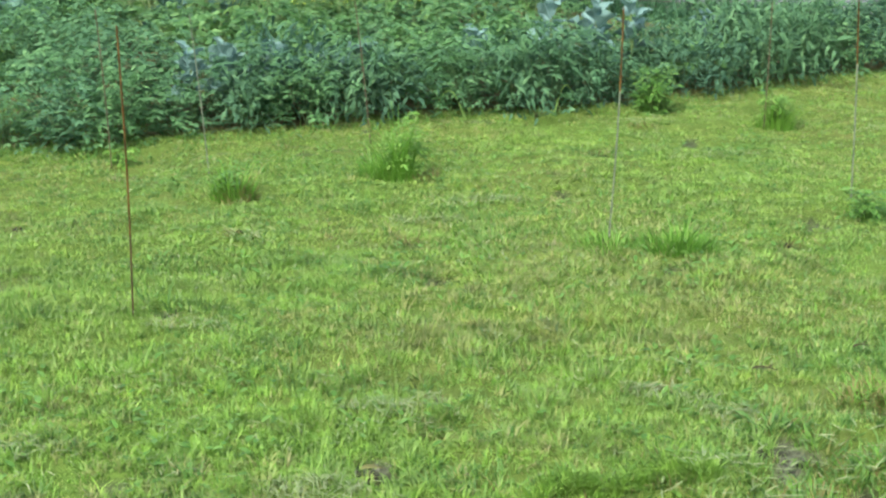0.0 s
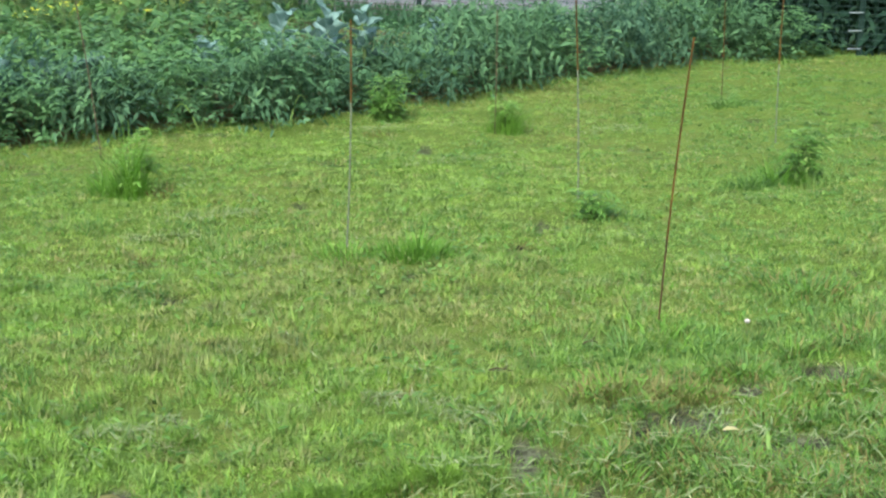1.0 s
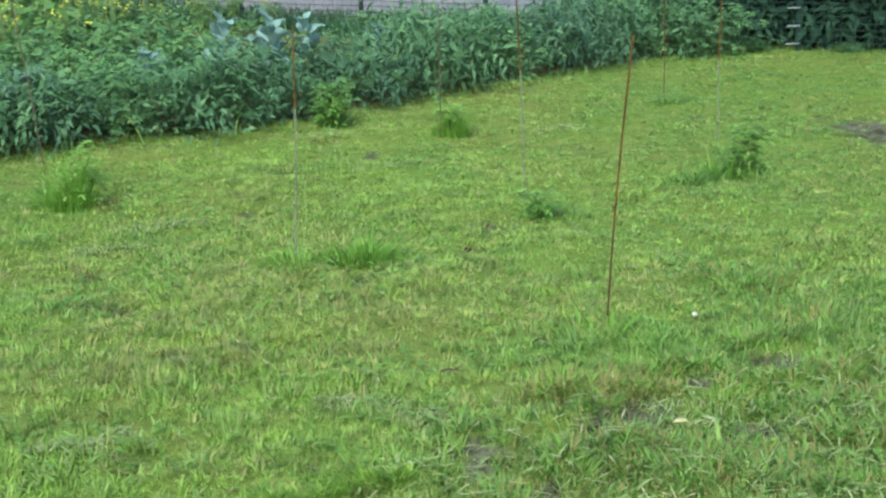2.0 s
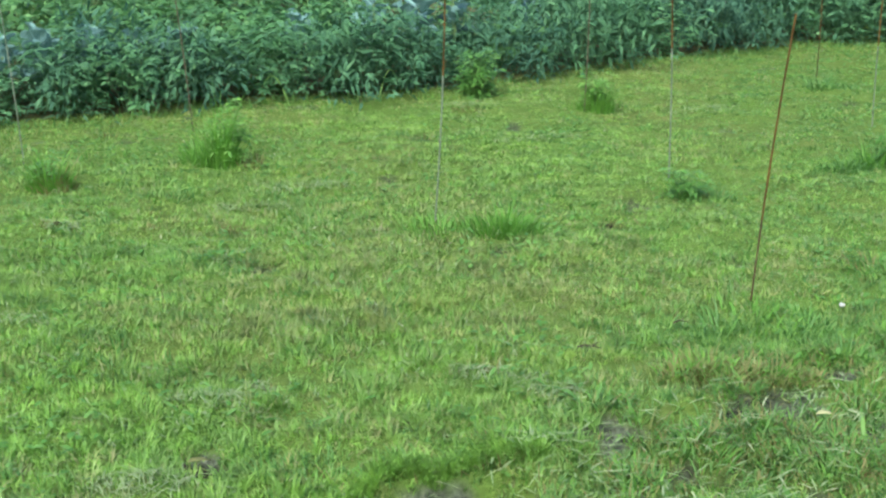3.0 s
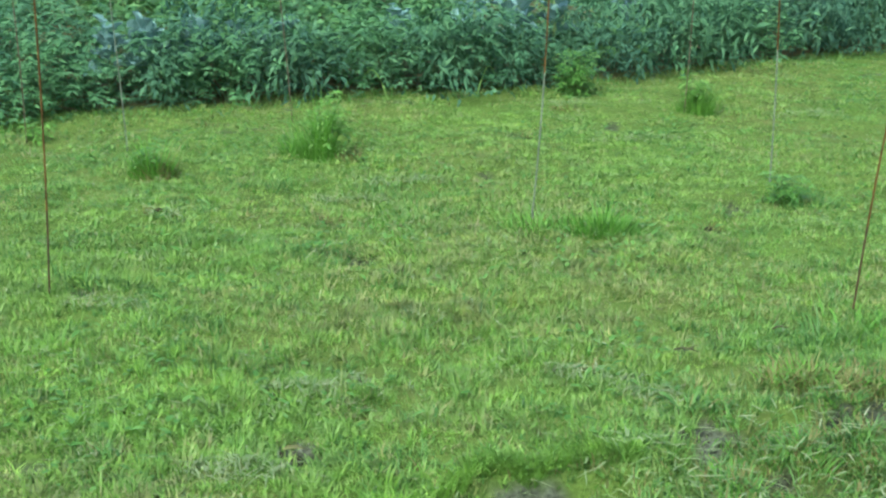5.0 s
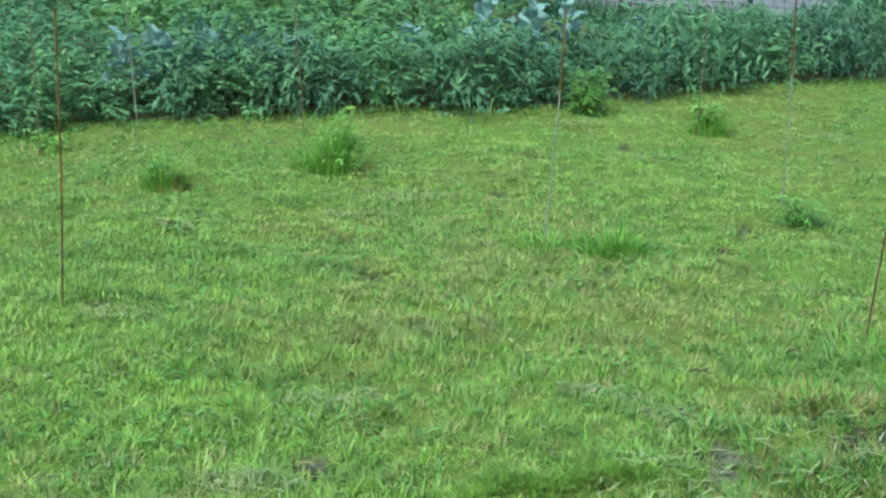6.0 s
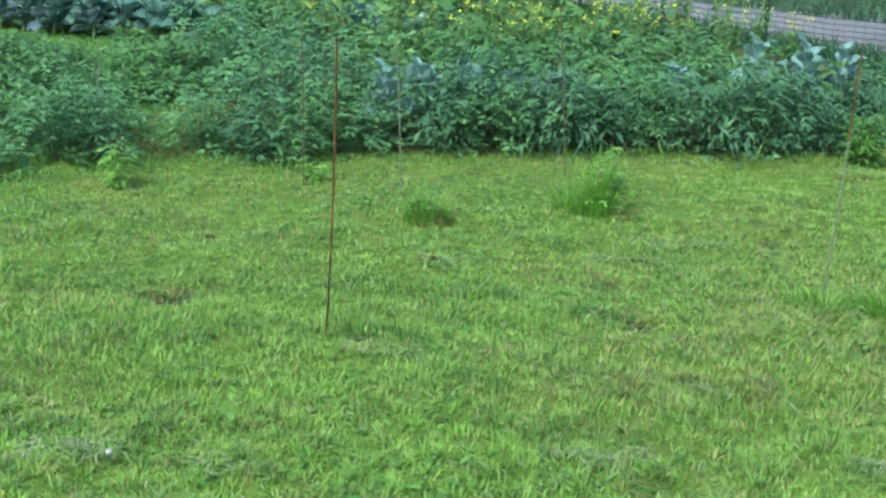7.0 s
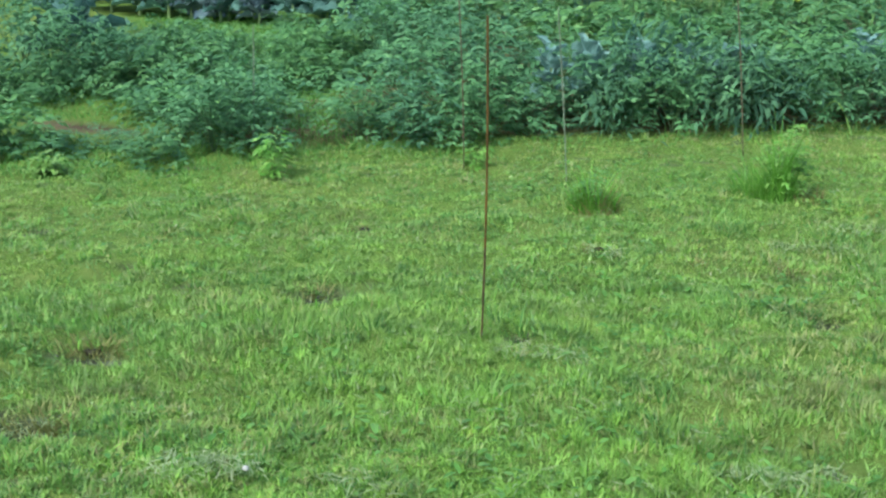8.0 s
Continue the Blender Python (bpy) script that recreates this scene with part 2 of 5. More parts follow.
def gravel_material():
    m, nt, bsdf = mat("pale_gravel")
    a, b = noise_node(nt, 1.5, 4), noise_node(nt, 90.0, 4)
    tone = mixed(nt, span(nt, a.outputs[0], 0.35, 0.65), (0.115, 0.13, 0.135), (0.165, 0.18, 0.185))
    tone = mixed(nt, 0.5, tone, ramp(nt, b.outputs[0], [(0.3, (0.25, 0.25, 0.25)), (0.7, (0.8, 0.8, 0.8))]), "OVERLAY")
    nt.links.new(tone, bsdf.inputs["Base Color"])
    bsdf.inputs["Roughness"].default_value = 0.9
    bumped(nt, bsdf, b.outputs[0], 0.8, 0.02)
    return m


M_GRAVEL = gravel_material()


def rust_material(name, low, high, metal):
    m, nt, bsdf = mat(name)
    a, b = noise_node(nt, 9.0, 4), noise_node(nt, 160.0, 3)
    tone = mixed(nt, span(nt, a.outputs[0], 0.35, 0.65), low, high)
    tone = mixed(nt, 0.4, tone, ramp(nt, b.outputs[0], [(0.3, (0.25, 0.25, 0.25)), (0.7, (0.75, 0.75, 0.75))]), "OVERLAY")
    nt.links.new(tone, bsdf.inputs["Base Color"])
    bsdf.inputs["Roughness"].default_value, bsdf.inputs["Metallic"].default_value = 0.8, metal
    bsdf.inputs["Specular IOR Level"].default_value = 0.15
    bumped(nt, bsdf, b.outputs[0], 0.6, 0.002)
    return m


# a darker brown for the lower part of the tall stakes
M_RUSTLOW = rust_material("lower_rusted_rebar", (0.045, 0.033, 0.018), (0.085, 0.055, 0.026), 0.1)
M_RUSTDARK = rust_material("dark_rusted_rebar", (0.075, 0.062, 0.038), (0.13, 0.105, 0.065), 0.1)
M_RUSTBROWN = rust_material("brown_rusted_rebar", (0.060, 0.036, 0.011), (0.135, 0.075, 0.020), 0.1)
M_STEEL = rust_material("dull_grey_steel", (0.13, 0.17, 0.11), (0.20, 0.24, 0.17), 0.2)
M_POST = rust_material("dark_green_paint", (0.008, 0.026, 0.021), (0.016, 0.042, 0.032), 0.0)
M_NET = rust_material("brown_net_strand", (0.06, 0.05, 0.05), (0.10, 0.085, 0.08), 0.0)
M_NETPALE = rust_material("pale_net_strand", (0.50, 0.48, 0.46), (0.62, 0.60, 0.58), 0.0)
M_NETDARK = rust_material("dark_net_strand", (0.02, 0.05, 0.045), (0.04, 0.085, 0.075), 0.0)
M_WHITE = rust_material("white_plastic", (0.16, 0.21, 0.22), (0.23, 0.28, 0.29), 0.0)
M_STONE = rust_material("white_stone", (0.33, 0.34, 0.29), (0.44, 0.44, 0.39), 0.0)
# earth blackened so that lumps pass for shaded cavities and gaps
M_CLOD = rust_material("earth_clod", (0.016, 0.016, 0.008), (0.038, 0.037, 0.018), 0.0)
M_CRUMB = rust_material("clay_crumb", (0.065, 0.075, 0.042), (0.16, 0.18, 0.12), 0.0)
M_BARK = rust_material("dry_twig", (0.040, 0.036, 0.018), (0.085, 0.072, 0.038), 0.0)
for m_ in (M_NET, M_NETPALE, M_NETDARK, M_POST, M_WHITE):
    m_.node_tree.nodes["Principled BSDF"].inputs["Roughness"].default_value = 0.55


# ---- mesh helpers ----
def mesh_ob(name, verts, faces, material, parent=None, label="", smooth=False):
    """One mesh object from arrays: faces is a list of (count, k) index arrays."""
    me = bpy.data.meshes.new(name)
    verts = np.asarray(verts, np.float32)
    flat = np.concatenate([np.asarray(f, np.int32).ravel() for f in faces])
    sizes = np.concatenate([np.full(len(f), np.shape(f)[1], np.int32) for f in faces])
    me.vertices.add(len(verts))
    me.vertices.foreach_set("co", verts.ravel())
    me.loops.add(len(flat))
    me.loops.foreach_set("vertex_index", flat)
    me.polygons.add(len(sizes))
    me.polygons.foreach_set("loop_start", np.concatenate([[0], np.cumsum(sizes)[:-1]]).astype(np.int32))
    me.polygons.foreach_set("use_smooth", np.full(len(sizes), smooth))
    me.update(calc_edges=True)
    me.materials.append(material)
    ob = new(name, me)
    if parent is not None:
        ob.parent = parent
    if label:
        tagged(ob, label)
    return ob


def thing(name, at, label, category, group="", turn=0.0, kind=""):
    ob = new(name)
    ob.empty_display_size = 0.05
    ob.matrix_basis = pose(*at, 0, 0, turn)
    return tagged(ob, label, category, group, kind)


def grid_noise(seed, x, y, scale):
    """Smooth value noise between 0 and 1 at points (x, y)."""
    table = np.random.RandomState(seed).rand(64, 64)
    u, v = np.asarray(x) / scale, np.asarray(y) / scale
    i, j = np.floor(u).astype(int), np.floor(v).astype(int)
    fu, fv = u - i, v - j
    fu, fv = fu * fu * (3 - 2 * fu), fv * fv * (3 - 2 * fv)
    t = lambda a, b: table[a % 64, b % 64]
    return (t(i, j) * (1 - fu) + t(i + 1, j) * fu) * (1 - fv) + (t(i, j + 1) * (1 - fu) + t(i + 1, j + 1) * fu) * fv


def layered(seed, x, y, scale):
    return 0.55 * grid_noise(seed, x, y, scale) + 0.3 * grid_noise(seed + 1, x, y, scale / 2.3) + 0.15 * grid_noise(seed + 2, x, y, scale / 5.1)


# bald spots of grey clay and brown earth: x, y, radius across, radius along, strength
SPOTS = [
    (0.66, 2.96, 0.10, 0.05, 0.9), (1.20, 3.17, 0.14, 0.065, 1.1), (1.48, 3.02, 0.13, 0.06, 1.1), (0.93, 2.69, 0.10, 0.05, 0.9), (0.02, 2.45, 0.16, 0.04, 0.25), (0.20, 2.56, 0.16, 0.04, 0.25),
    (-0.43, 4.41, 0.09, 0.06, 0.8), (-0.41, 2.80, 0.06, 0.06, 1.0), (-1.33, 3.93, 0.06, 0.05, 0.7), (-2.58, 3.36, 0.12, 0.08, 0.5), (-2.31, 4.92, 0.08, 0.08, 0.4), (-2.40, 2.88, 0.14, 0.10, 0.7),
    (-2.13, 4.16, 0.10, 0.10, 0.6), (-0.33, 3.25, 0.06, 0.05, 0.6), (-0.61, 4.87, 0.06, 0.06, 0.5), (3.60, 6.95, 0.30, 0.35, 1.0), (0.93, 4.95, 0.05, 0.06, 0.4), (0.17, 6.56, 0.08, 0.08, 0.5),
]
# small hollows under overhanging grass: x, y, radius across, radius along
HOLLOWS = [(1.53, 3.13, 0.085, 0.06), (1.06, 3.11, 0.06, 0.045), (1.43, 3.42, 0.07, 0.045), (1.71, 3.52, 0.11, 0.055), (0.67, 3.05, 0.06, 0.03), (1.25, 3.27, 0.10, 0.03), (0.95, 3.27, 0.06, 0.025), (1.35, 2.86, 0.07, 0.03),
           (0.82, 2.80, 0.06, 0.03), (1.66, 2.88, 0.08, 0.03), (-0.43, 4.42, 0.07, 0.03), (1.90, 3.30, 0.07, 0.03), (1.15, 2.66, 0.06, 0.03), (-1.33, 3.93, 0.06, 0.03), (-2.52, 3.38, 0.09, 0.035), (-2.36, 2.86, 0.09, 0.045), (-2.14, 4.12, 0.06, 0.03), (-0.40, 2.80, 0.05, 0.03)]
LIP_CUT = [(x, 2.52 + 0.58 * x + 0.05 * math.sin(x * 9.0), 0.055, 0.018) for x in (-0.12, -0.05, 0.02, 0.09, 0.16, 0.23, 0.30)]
HEDGE = [(-3.75, 5.95), (-3.0, 6.2), (-2.0, 6.68), (-1.5, 6.95), (-1.08, 7.2), (-0.46, 7.42), (0.2, 7.7), (0.6, 8.0), (1.18, 8.42), (2.25, 9.14), (2.98, 9.52), (3.9, 9.9)]
HX, HY = np.array(HEDGE).T


def lip_y(x):
    """Where the lawn breaks off above the worn clay rut."""
    return 2.56 + 0.58 * np.clip(x, -0.6, 1.0) + 0.30 * np.clip(x - 1.0, 0, 1.2)


def bald(x, y):
    v = np.zeros(np.shape(x))
    wob = 0.5 * (layered(5, x, y, 0.13) - 0.5) + 0.9 * (grid_noise(7, x, y, 0.045) - 0.5)
    for sx, sy, rx, ry, s in SPOTS:
        d = np.hypot((x - sx) / rx, (y - sy) / ry)
        v = np.maximum(v, s * np.clip(1.35 - d + wob * 1.6, 0, 1))
    v = np.maximum(v, np.clip((layered(201, x, y, 0.22) - 0.765) * 9, 0, 0.55) * (np.hypot(x, y - 4) < 7))
    lip = lip_y(x)
    worn = np.clip((lip - 0.02 - y) / 0.06, 0, 1) * np.clip((y - lip + 0.75) / 0.2, 0, 1) * np.clip((x + 0.2) / 0.3, 0, 1)
    return np.maximum(v, worn * np.clip(3.0 * layered(15, x, y, 0.15) - 1.5, 0.0, 0.5))


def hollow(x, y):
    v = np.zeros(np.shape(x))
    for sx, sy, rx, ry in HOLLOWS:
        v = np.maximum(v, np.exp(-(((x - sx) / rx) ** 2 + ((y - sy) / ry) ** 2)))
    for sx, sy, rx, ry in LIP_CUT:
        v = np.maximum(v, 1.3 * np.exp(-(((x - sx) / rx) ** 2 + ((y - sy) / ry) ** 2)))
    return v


def behind_hedge(x, y):
    """Metres behind the front of the vegetable bed."""
    return (np.asarray(y) - np.interp(x, HX, HY)) * 0.84


def ground_z(x, y):
    x, y = np.asarray(x, float), np.asarray(y, float)
    near = np.clip((16 - np.hypot(x, y - 4)) / 4, 0, 1)
    z = near * (0.04 * (layered(11, x, y, 1.9) - 0.5) + 0.045 * (layered(17, x, y, 0.62) - 0.5) + 0.055 * (layered(21, x, y, 0.26) - 0.5))
    # the lawn ends in a low lip; below it lies a worn clay rut
    lip = lip_y(x) + 0.05 * np.sin(x * 9.0) + 0.03 * np.sin(x * 23.0)
    z -= near * np.where(x < 0.45, 0.09, 0.03) * np.clip((lip - y) / 0.05, 0, 1) * np.clip((x + 0.25) / 0.3, 0, 1) * np.clip((2.6 - x) / 0.8, 0, 1) * np.clip((y - 1.9) / 0.4, 0, 1)
    rut = np.clip((lip + 0.1 - y) / 0.15, 0, 1) * np.clip((x - 0.2) / 0.3, 0, 1) * np.clip((2.6 - x) / 0.5, 0, 1) * np.clip((y - 1.9) / 0.4, 0, 1)
    return z + 0.12 * rut * (layered(25, x, y, 0.15) - 0.5) - 0.020 * bald(x, y) - 0.065 * hollow(x, y) - 0.028 * near


def make_ground():
    fine = np.concatenate([np.arange(-5.4, -0.61, 0.06), np.arange(-0.6, 2.19, 0.025), np.arange(2.22, 5.41, 0.06)])
    out = np.cumsum(0.1 * 1.32 ** np.arange(32))
    xs = np.concatenate([-5.4 - out[::-1], fine, 5.4 + out])
    finey = np.concatenate([np.arange(1.6, 3.69, 0.025), np.arange(3.72, 11.01, 0.06)])
    ys = np.concatenate([1.6 - out[::-1], finey, 11.0 + out])
    X, Y = np.meshgrid(xs, ys)
    Z = ground_z(X, Y)
    n, k = len(ys), len(xs)
    i = (np.arange(n - 1)[:, None] * k + np.arange(k - 1)[None]).ravel()
    ob = mesh_ob("ground", np.stack([X, Y, Z], -1).reshape(-1, 3), [np.stack([i, i + 1, i + k + 1, i + k], -1)], M_GROUND, smooth=True)
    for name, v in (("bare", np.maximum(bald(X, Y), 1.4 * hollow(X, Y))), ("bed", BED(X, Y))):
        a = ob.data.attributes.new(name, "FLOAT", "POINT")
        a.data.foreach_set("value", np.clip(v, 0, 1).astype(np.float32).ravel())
    return tagged(ob, "mown uneven grass ground with bare clay spots", "ground", kind="structure")


def BED(x, y):
    """Worked earth: under the vegetables, and two open patches beside them."""
    b = np.clip((behind_hedge(x, y) - 0.10) / 0.2, 0, 1) * (np.abs(x + 1.5) < 7) * np.clip((13.0 - y) / 0.5, 0, 1) * np.clip((x + 4.0) / 0.3, 0, 1) * np.clip((3.7 - x) / 0.3, 0, 1) * 0.8
    lane = np.clip(1.4 - np.abs((x + 4.9) + 0.55 * (y - 8.6)) / 0.75, 0, 1) * (y > 7.0)
    b = b * (1 - np.clip(lane, 0, 1))
    for sx, sy, rx, ry in ((-4.62, 6.33, 0.38, 0.16), (-3.74, 7.3, 0.2, 0.12)):
        b = np.maximum(b, np.clip(1.4 - np.hypot((x - sx) / rx, (y - sy) / ry) + 0.8 * (layered(9, x, y, 0.2) - 0.5), 0, 1))
    return b


def blades(name, root, height, width, lean, azimuth, material, parent=None, rng=None, label="", segments=2, clump=None):
    """Grass blades with a curved, tapering shape, all in one mesh."""
    n = len(root)
    out = np.stack([np.cos(azimuth), np.sin(azimuth), np.zeros(n)], -1)
    spin = azimuth + np.pi / 2 + (rng.rand(n) - 0.5) * 1.6
    side = np.stack([np.cos(spin), np.sin(spin), np.zeros(n)], -1)
    levels = np.linspace(0, 1, segments + 1)
    verts, faces = [], []
    for s in levels[:-1]:
        reach = lean * s**1.7
        c = root + out * (height * reach)[:, None] + np.array([0, 0, 1.0]) * (height * s * np.sqrt(np.clip(1 - (0.75 * reach) ** 2, 0.12, 1)))[:, None]
        w = width * (1 - 0.75 * s**1.5)
        verts += [c - side * (w / 2)[:, None], c + side * (w / 2)[:, None]]
    verts.append(root + out * (height * lean)[:, None] + np.array([0, 0, 1.0]) * (height * np.sqrt(np.clip(1 - (0.75 * lean) ** 2, 0.12, 1)) - 0.25 * height * np.clip(lean - 0.6, 0, 1))[:, None])
    k = len(verts)
    V = np.stack(verts, 1).reshape(-1, 3)
    base = (np.arange(n) * k)[:, None]
    for s in range(segments - 1):
        faces.append(base + np.array([2 * s, 2 * s + 1, 2 * s + 3, 2 * s + 2]))
    top = 2 * (segments - 1)
    faces.append(base + np.array([top, top + 1, top + 2]))
    ob = mesh_ob(name, V, faces, material, parent, label)
    own = ob.data.attributes.new("clump", "FLOAT", "POINT")
    own.data.foreach_set("value", np.repeat(rng.rand(n) if clump is None else clump, k).astype(np.float32))
    return ob


LEAF_SHAPES = {
    # along, across, lift: half outlines, mirrored over the midrib
    "lance": [(0.0, 0.03), (0.28, 0.5), (0.62, 0.40), (1.0, 0.0)],
    "oval": [(0.0, 0.05), (0.25, 0.46), (0.65, 0.5), (1.0, 0.0)],
    "leaflet": [(0.0, 0.06), (0.4, 0.5), (1.0, 0.0)],
    "round": [(0.0, 0.2), (0.2, 0.62), (0.6, 0.6), (1.0, 0.08)],
}


def leaves(name, at, way, up, length, width, material, parent=None, shape="lance", fold=0.25, droop=0.3, label=""):
    """Many leaves in one mesh: each a folded, drooping blade of six faces."""
    n = len(at)
    way = way / np.linalg.norm(way, axis=1, keepdims=True)
    side = np.cross(way, up)
    side /= np.linalg.norm(side, axis=1, keepdims=True) + 1e-9
    nor = np.cross(side, way)
    prof = LEAF_SHAPES[shape]
    verts = []
    for u, v in prof:
        sag = -droop * u * u
        mid = at + way * (length * u)[:, None] + nor * (length * sag)[:, None]
        for s in (-1, 0, 1):
            verts.append(mid + side * (s * width * v)[:, None] + nor * (abs(s) * width * v * fold)[:, None])
    k = len(verts)
    V = np.stack(verts, 1).reshape(-1, 3)
    base = (np.arange(n) * k)[:, None]
    faces = []
    for r in range(len(prof) - 1):
        for s in (0, 1):
            a = 3 * r + s
            faces.append(base + np.array([a, a + 1, a + 4, a + 3]))
    return mesh_ob(name, V, faces, material, parent, label, smooth=True)


def tube_arrays(paths, radii, sides=5):
    """Tapered tubes along polylines; returns vertices and quads."""
    verts, quads, base = [], [], 0
    ring = np.linspace(0, 2 * np.pi, sides, endpoint=False)
    for path, rad in zip(paths, radii):
        p = np.asarray(path, float)
        r = np.broadcast_to(np.asarray(rad, float), (len(p),))
        d = np.gradient(p, axis=0)
        d /= np.linalg.norm(d, axis=1, keepdims=True) + 1e-9
        ref = np.where(np.abs(d[:, 2:3]) < 0.9, np.array([[0, 0, 1.0]]), np.array([[1.0, 0, 0]]))
        a = np.cross(d, ref)
        a /= np.linalg.norm(a, axis=1, keepdims=True)
        b = np.cross(d, a)
        v = p[:, None] + r[:, None, None] * (np.cos(ring)[None, :, None] * a[:, None] + np.sin(ring)[None, :, None] * b[:, None])
        verts.append(v.reshape(-1, 3))
        i = np.arange(len(p) - 1)[:, None] * sides
        j = np.arange(sides)[None]
        jn = (j + 1) % sides
        quads.append((base + np.stack([i + j, i + jn, i + sides + jn, i + sides + j], -1)).reshape(-1, 4))
        base += len(p) * sides
    return np.concatenate(verts), np.concatenate(quads)


def tubes(name, paths, radii, material, parent=None, sides=5, label=""):
    v, q = tube_arrays(paths, radii, sides)
    return mesh_ob(name, v, [q], material, parent, label, smooth=True)


def lump(name, size, seed, material, parent=None, rough=0.25, label=""):
    """A rounded, uneven lump of earth or stone."""
    bm = bmesh.new()
    bmesh.ops.create_icosphere(bm, subdivisions=3, radius=1.0)
    for v in bm.verts:
        n = noise.noise(v.co * 1.7 + Vector((seed, 0, 0))) + 0.5 * noise.noise(v.co * 4.1 + Vector((0, seed, 0)))
        v.co *= 1 + rough * n
        v.co = Vector((v.co.x * size[0], v.co.y * size[1], v.co.z * size[2]))
    me = bpy.data.meshes.new(name)
    bm.to_mesh(me)
    bm.free()
    me.materials.append(material)
    for p in me.polygons:
        p.use_smooth = True
    ob = new(name, me)
    ob.parent = parent
    return tagged(ob, label)


# ---- ground, gravel drive ----
ground = make_ground()
FENCE = [(6.9, 8.35), (5.65, 9.15), (4.25, 9.90), (3.22, 10.66), (2.0, 11.45), (0.95, 12.1), (-0.15, 12.8), (-1.15, 13.42), (-2.05, 14.0), (-3.2, 14.7), (-4.4, 15.45), (-5.6, 16.2), (-6.9, 17.0), (-8.2, 17.8)]


def make_drive():
    pts = np.array(FENCE[2:])
    xs = np.linspace(3.3, -16, 60)
    y0 = np.interp(xs, pts[::-1, 0], pts[::-1, 1])
    y0 = np.where(xs < -8.2, 17.8 + (-8.2 - xs) * 0.62, np.where(xs > 4.38, 9.97 + (4.38 - xs) * 0.62, y0))
    a = np.stack([xs, y0 + 0.45 + 1.1 * np.clip((0.6 - xs) / 2.0, 0, 1) + 0.12 * np.sin(xs * 2.1), 0.03 + 0 * xs], -1)
    b = np.stack([xs, y0 + 4.6 + 0.15 * np.sin(xs * 1.3), 0.03 + 0 * xs], -1)
    m1, m2 = a + (b - a) * 0.33 + [0, 0, 0.02], a + (b - a) * 0.67 + [0, 0, 0.02]
    low_a, low_b = a + [0, -0.05, -0.06], b + [0, 0.05, -0.06]
    rows = np.stack([low_a, a, m1, m2, b, low_b], 0)
    n = len(xs)
    i = (np.arange(5)[:, None] * n + np.arange(n - 1)[None]).ravel()
    ob = mesh_ob("road", rows.reshape(-1, 3), [np.stack([i, i + n, i + n + 1, i + 1], -1)], M_GRAVEL, smooth=True)
    return tagged(ob, "pale grey gravel drive beyond the garden fence", "road", kind="structure")


make_drive()


# ---- lawn ----
def in_view(x, y):
    """1 over the stretch of lawn that the camera passes, thinning out to its sides."""
    left = -2.35 - (y - 2.2) * 0.80
    right = 1.75 + (y - 2.4) * 0.46
    return np.clip(np.minimum(x - left, right - x) / 1.6 + 0.8, 0.05, 1)


def scatter(rng, count, x0, x1, y0, y1, keep):
    x, y = rng.uniform(x0, x1, count), rng.uniform(y0, y1, count)
    ok = rng.rand(count) < keep(x, y)
    return x[ok], y[ok]


def trodden(x, y):
    """Where no grass stands: bare clay, the hollows, and a strip before them."""
    bare = np.maximum(bald(x, y), 0.8 * bald(x, y * 1.012))
    return np.maximum(bare, 1.4 * np.maximum(hollow(x, y), hollow(x, y + 0.05)))


def reach_keep(x, y):
    """Grass thins out with distance."""
    return np.clip((2.9 / np.hypot(x, y + 0.4)) ** 1.12, 0, 1) * in_view(x, y)


def lawn_keep(x, y):
    return reach_keep(x, y) * patch_keep(x, y)


def patch_keep(x, y):
    front = behind_hedge(x, y)
    clump = np.clip((layered(31, x, y, 0.20) - 0.22) * 2.4, 0.30, 1.0) * np.clip(1.9 * grid_noise(36, x, y, 0.05) - 0.05 + 0.8 * np.clip((y - 3.4) / 1.6, 0, 1), 0.12, 1.25)
    lip = lip_y(x)
    clump = clump * np.where((y < lip + 0.05) & (x > 0.3), 0.75, 1.0)
    side = np.where(x < -3.3, y < 5.55 + 0.25 * (x + 3.3) + 0.6 * (layered(77, x, y, 0.5) - 0.5), True)
    return clump * np.clip(1 - 1.05 * trodden(x, y), 0.04, 1) * np.clip(1 - (front - 0.08) / 0.14, 0, 1) * side


def swath(x, y, seed, length, breadth):
    """Noise drawn out along the mower's way."""
    u, v = x * math.cos(SWATH) + y * math.sin(SWATH), y * math.cos(SWATH) - x * math.sin(SWATH)
    return 0.6 * grid_noise(seed, u / length, v / breadth, 1.0) + 0.4 * grid_noise(seed + 1, 2.2 * u / length, 2.2 * v / breadth, 1.0)


def spot(x, y, cx, cy, rx, ry):
    return np.exp(-(((x - cx) / rx) ** 2 + ((y - cy) / ry) ** 2))


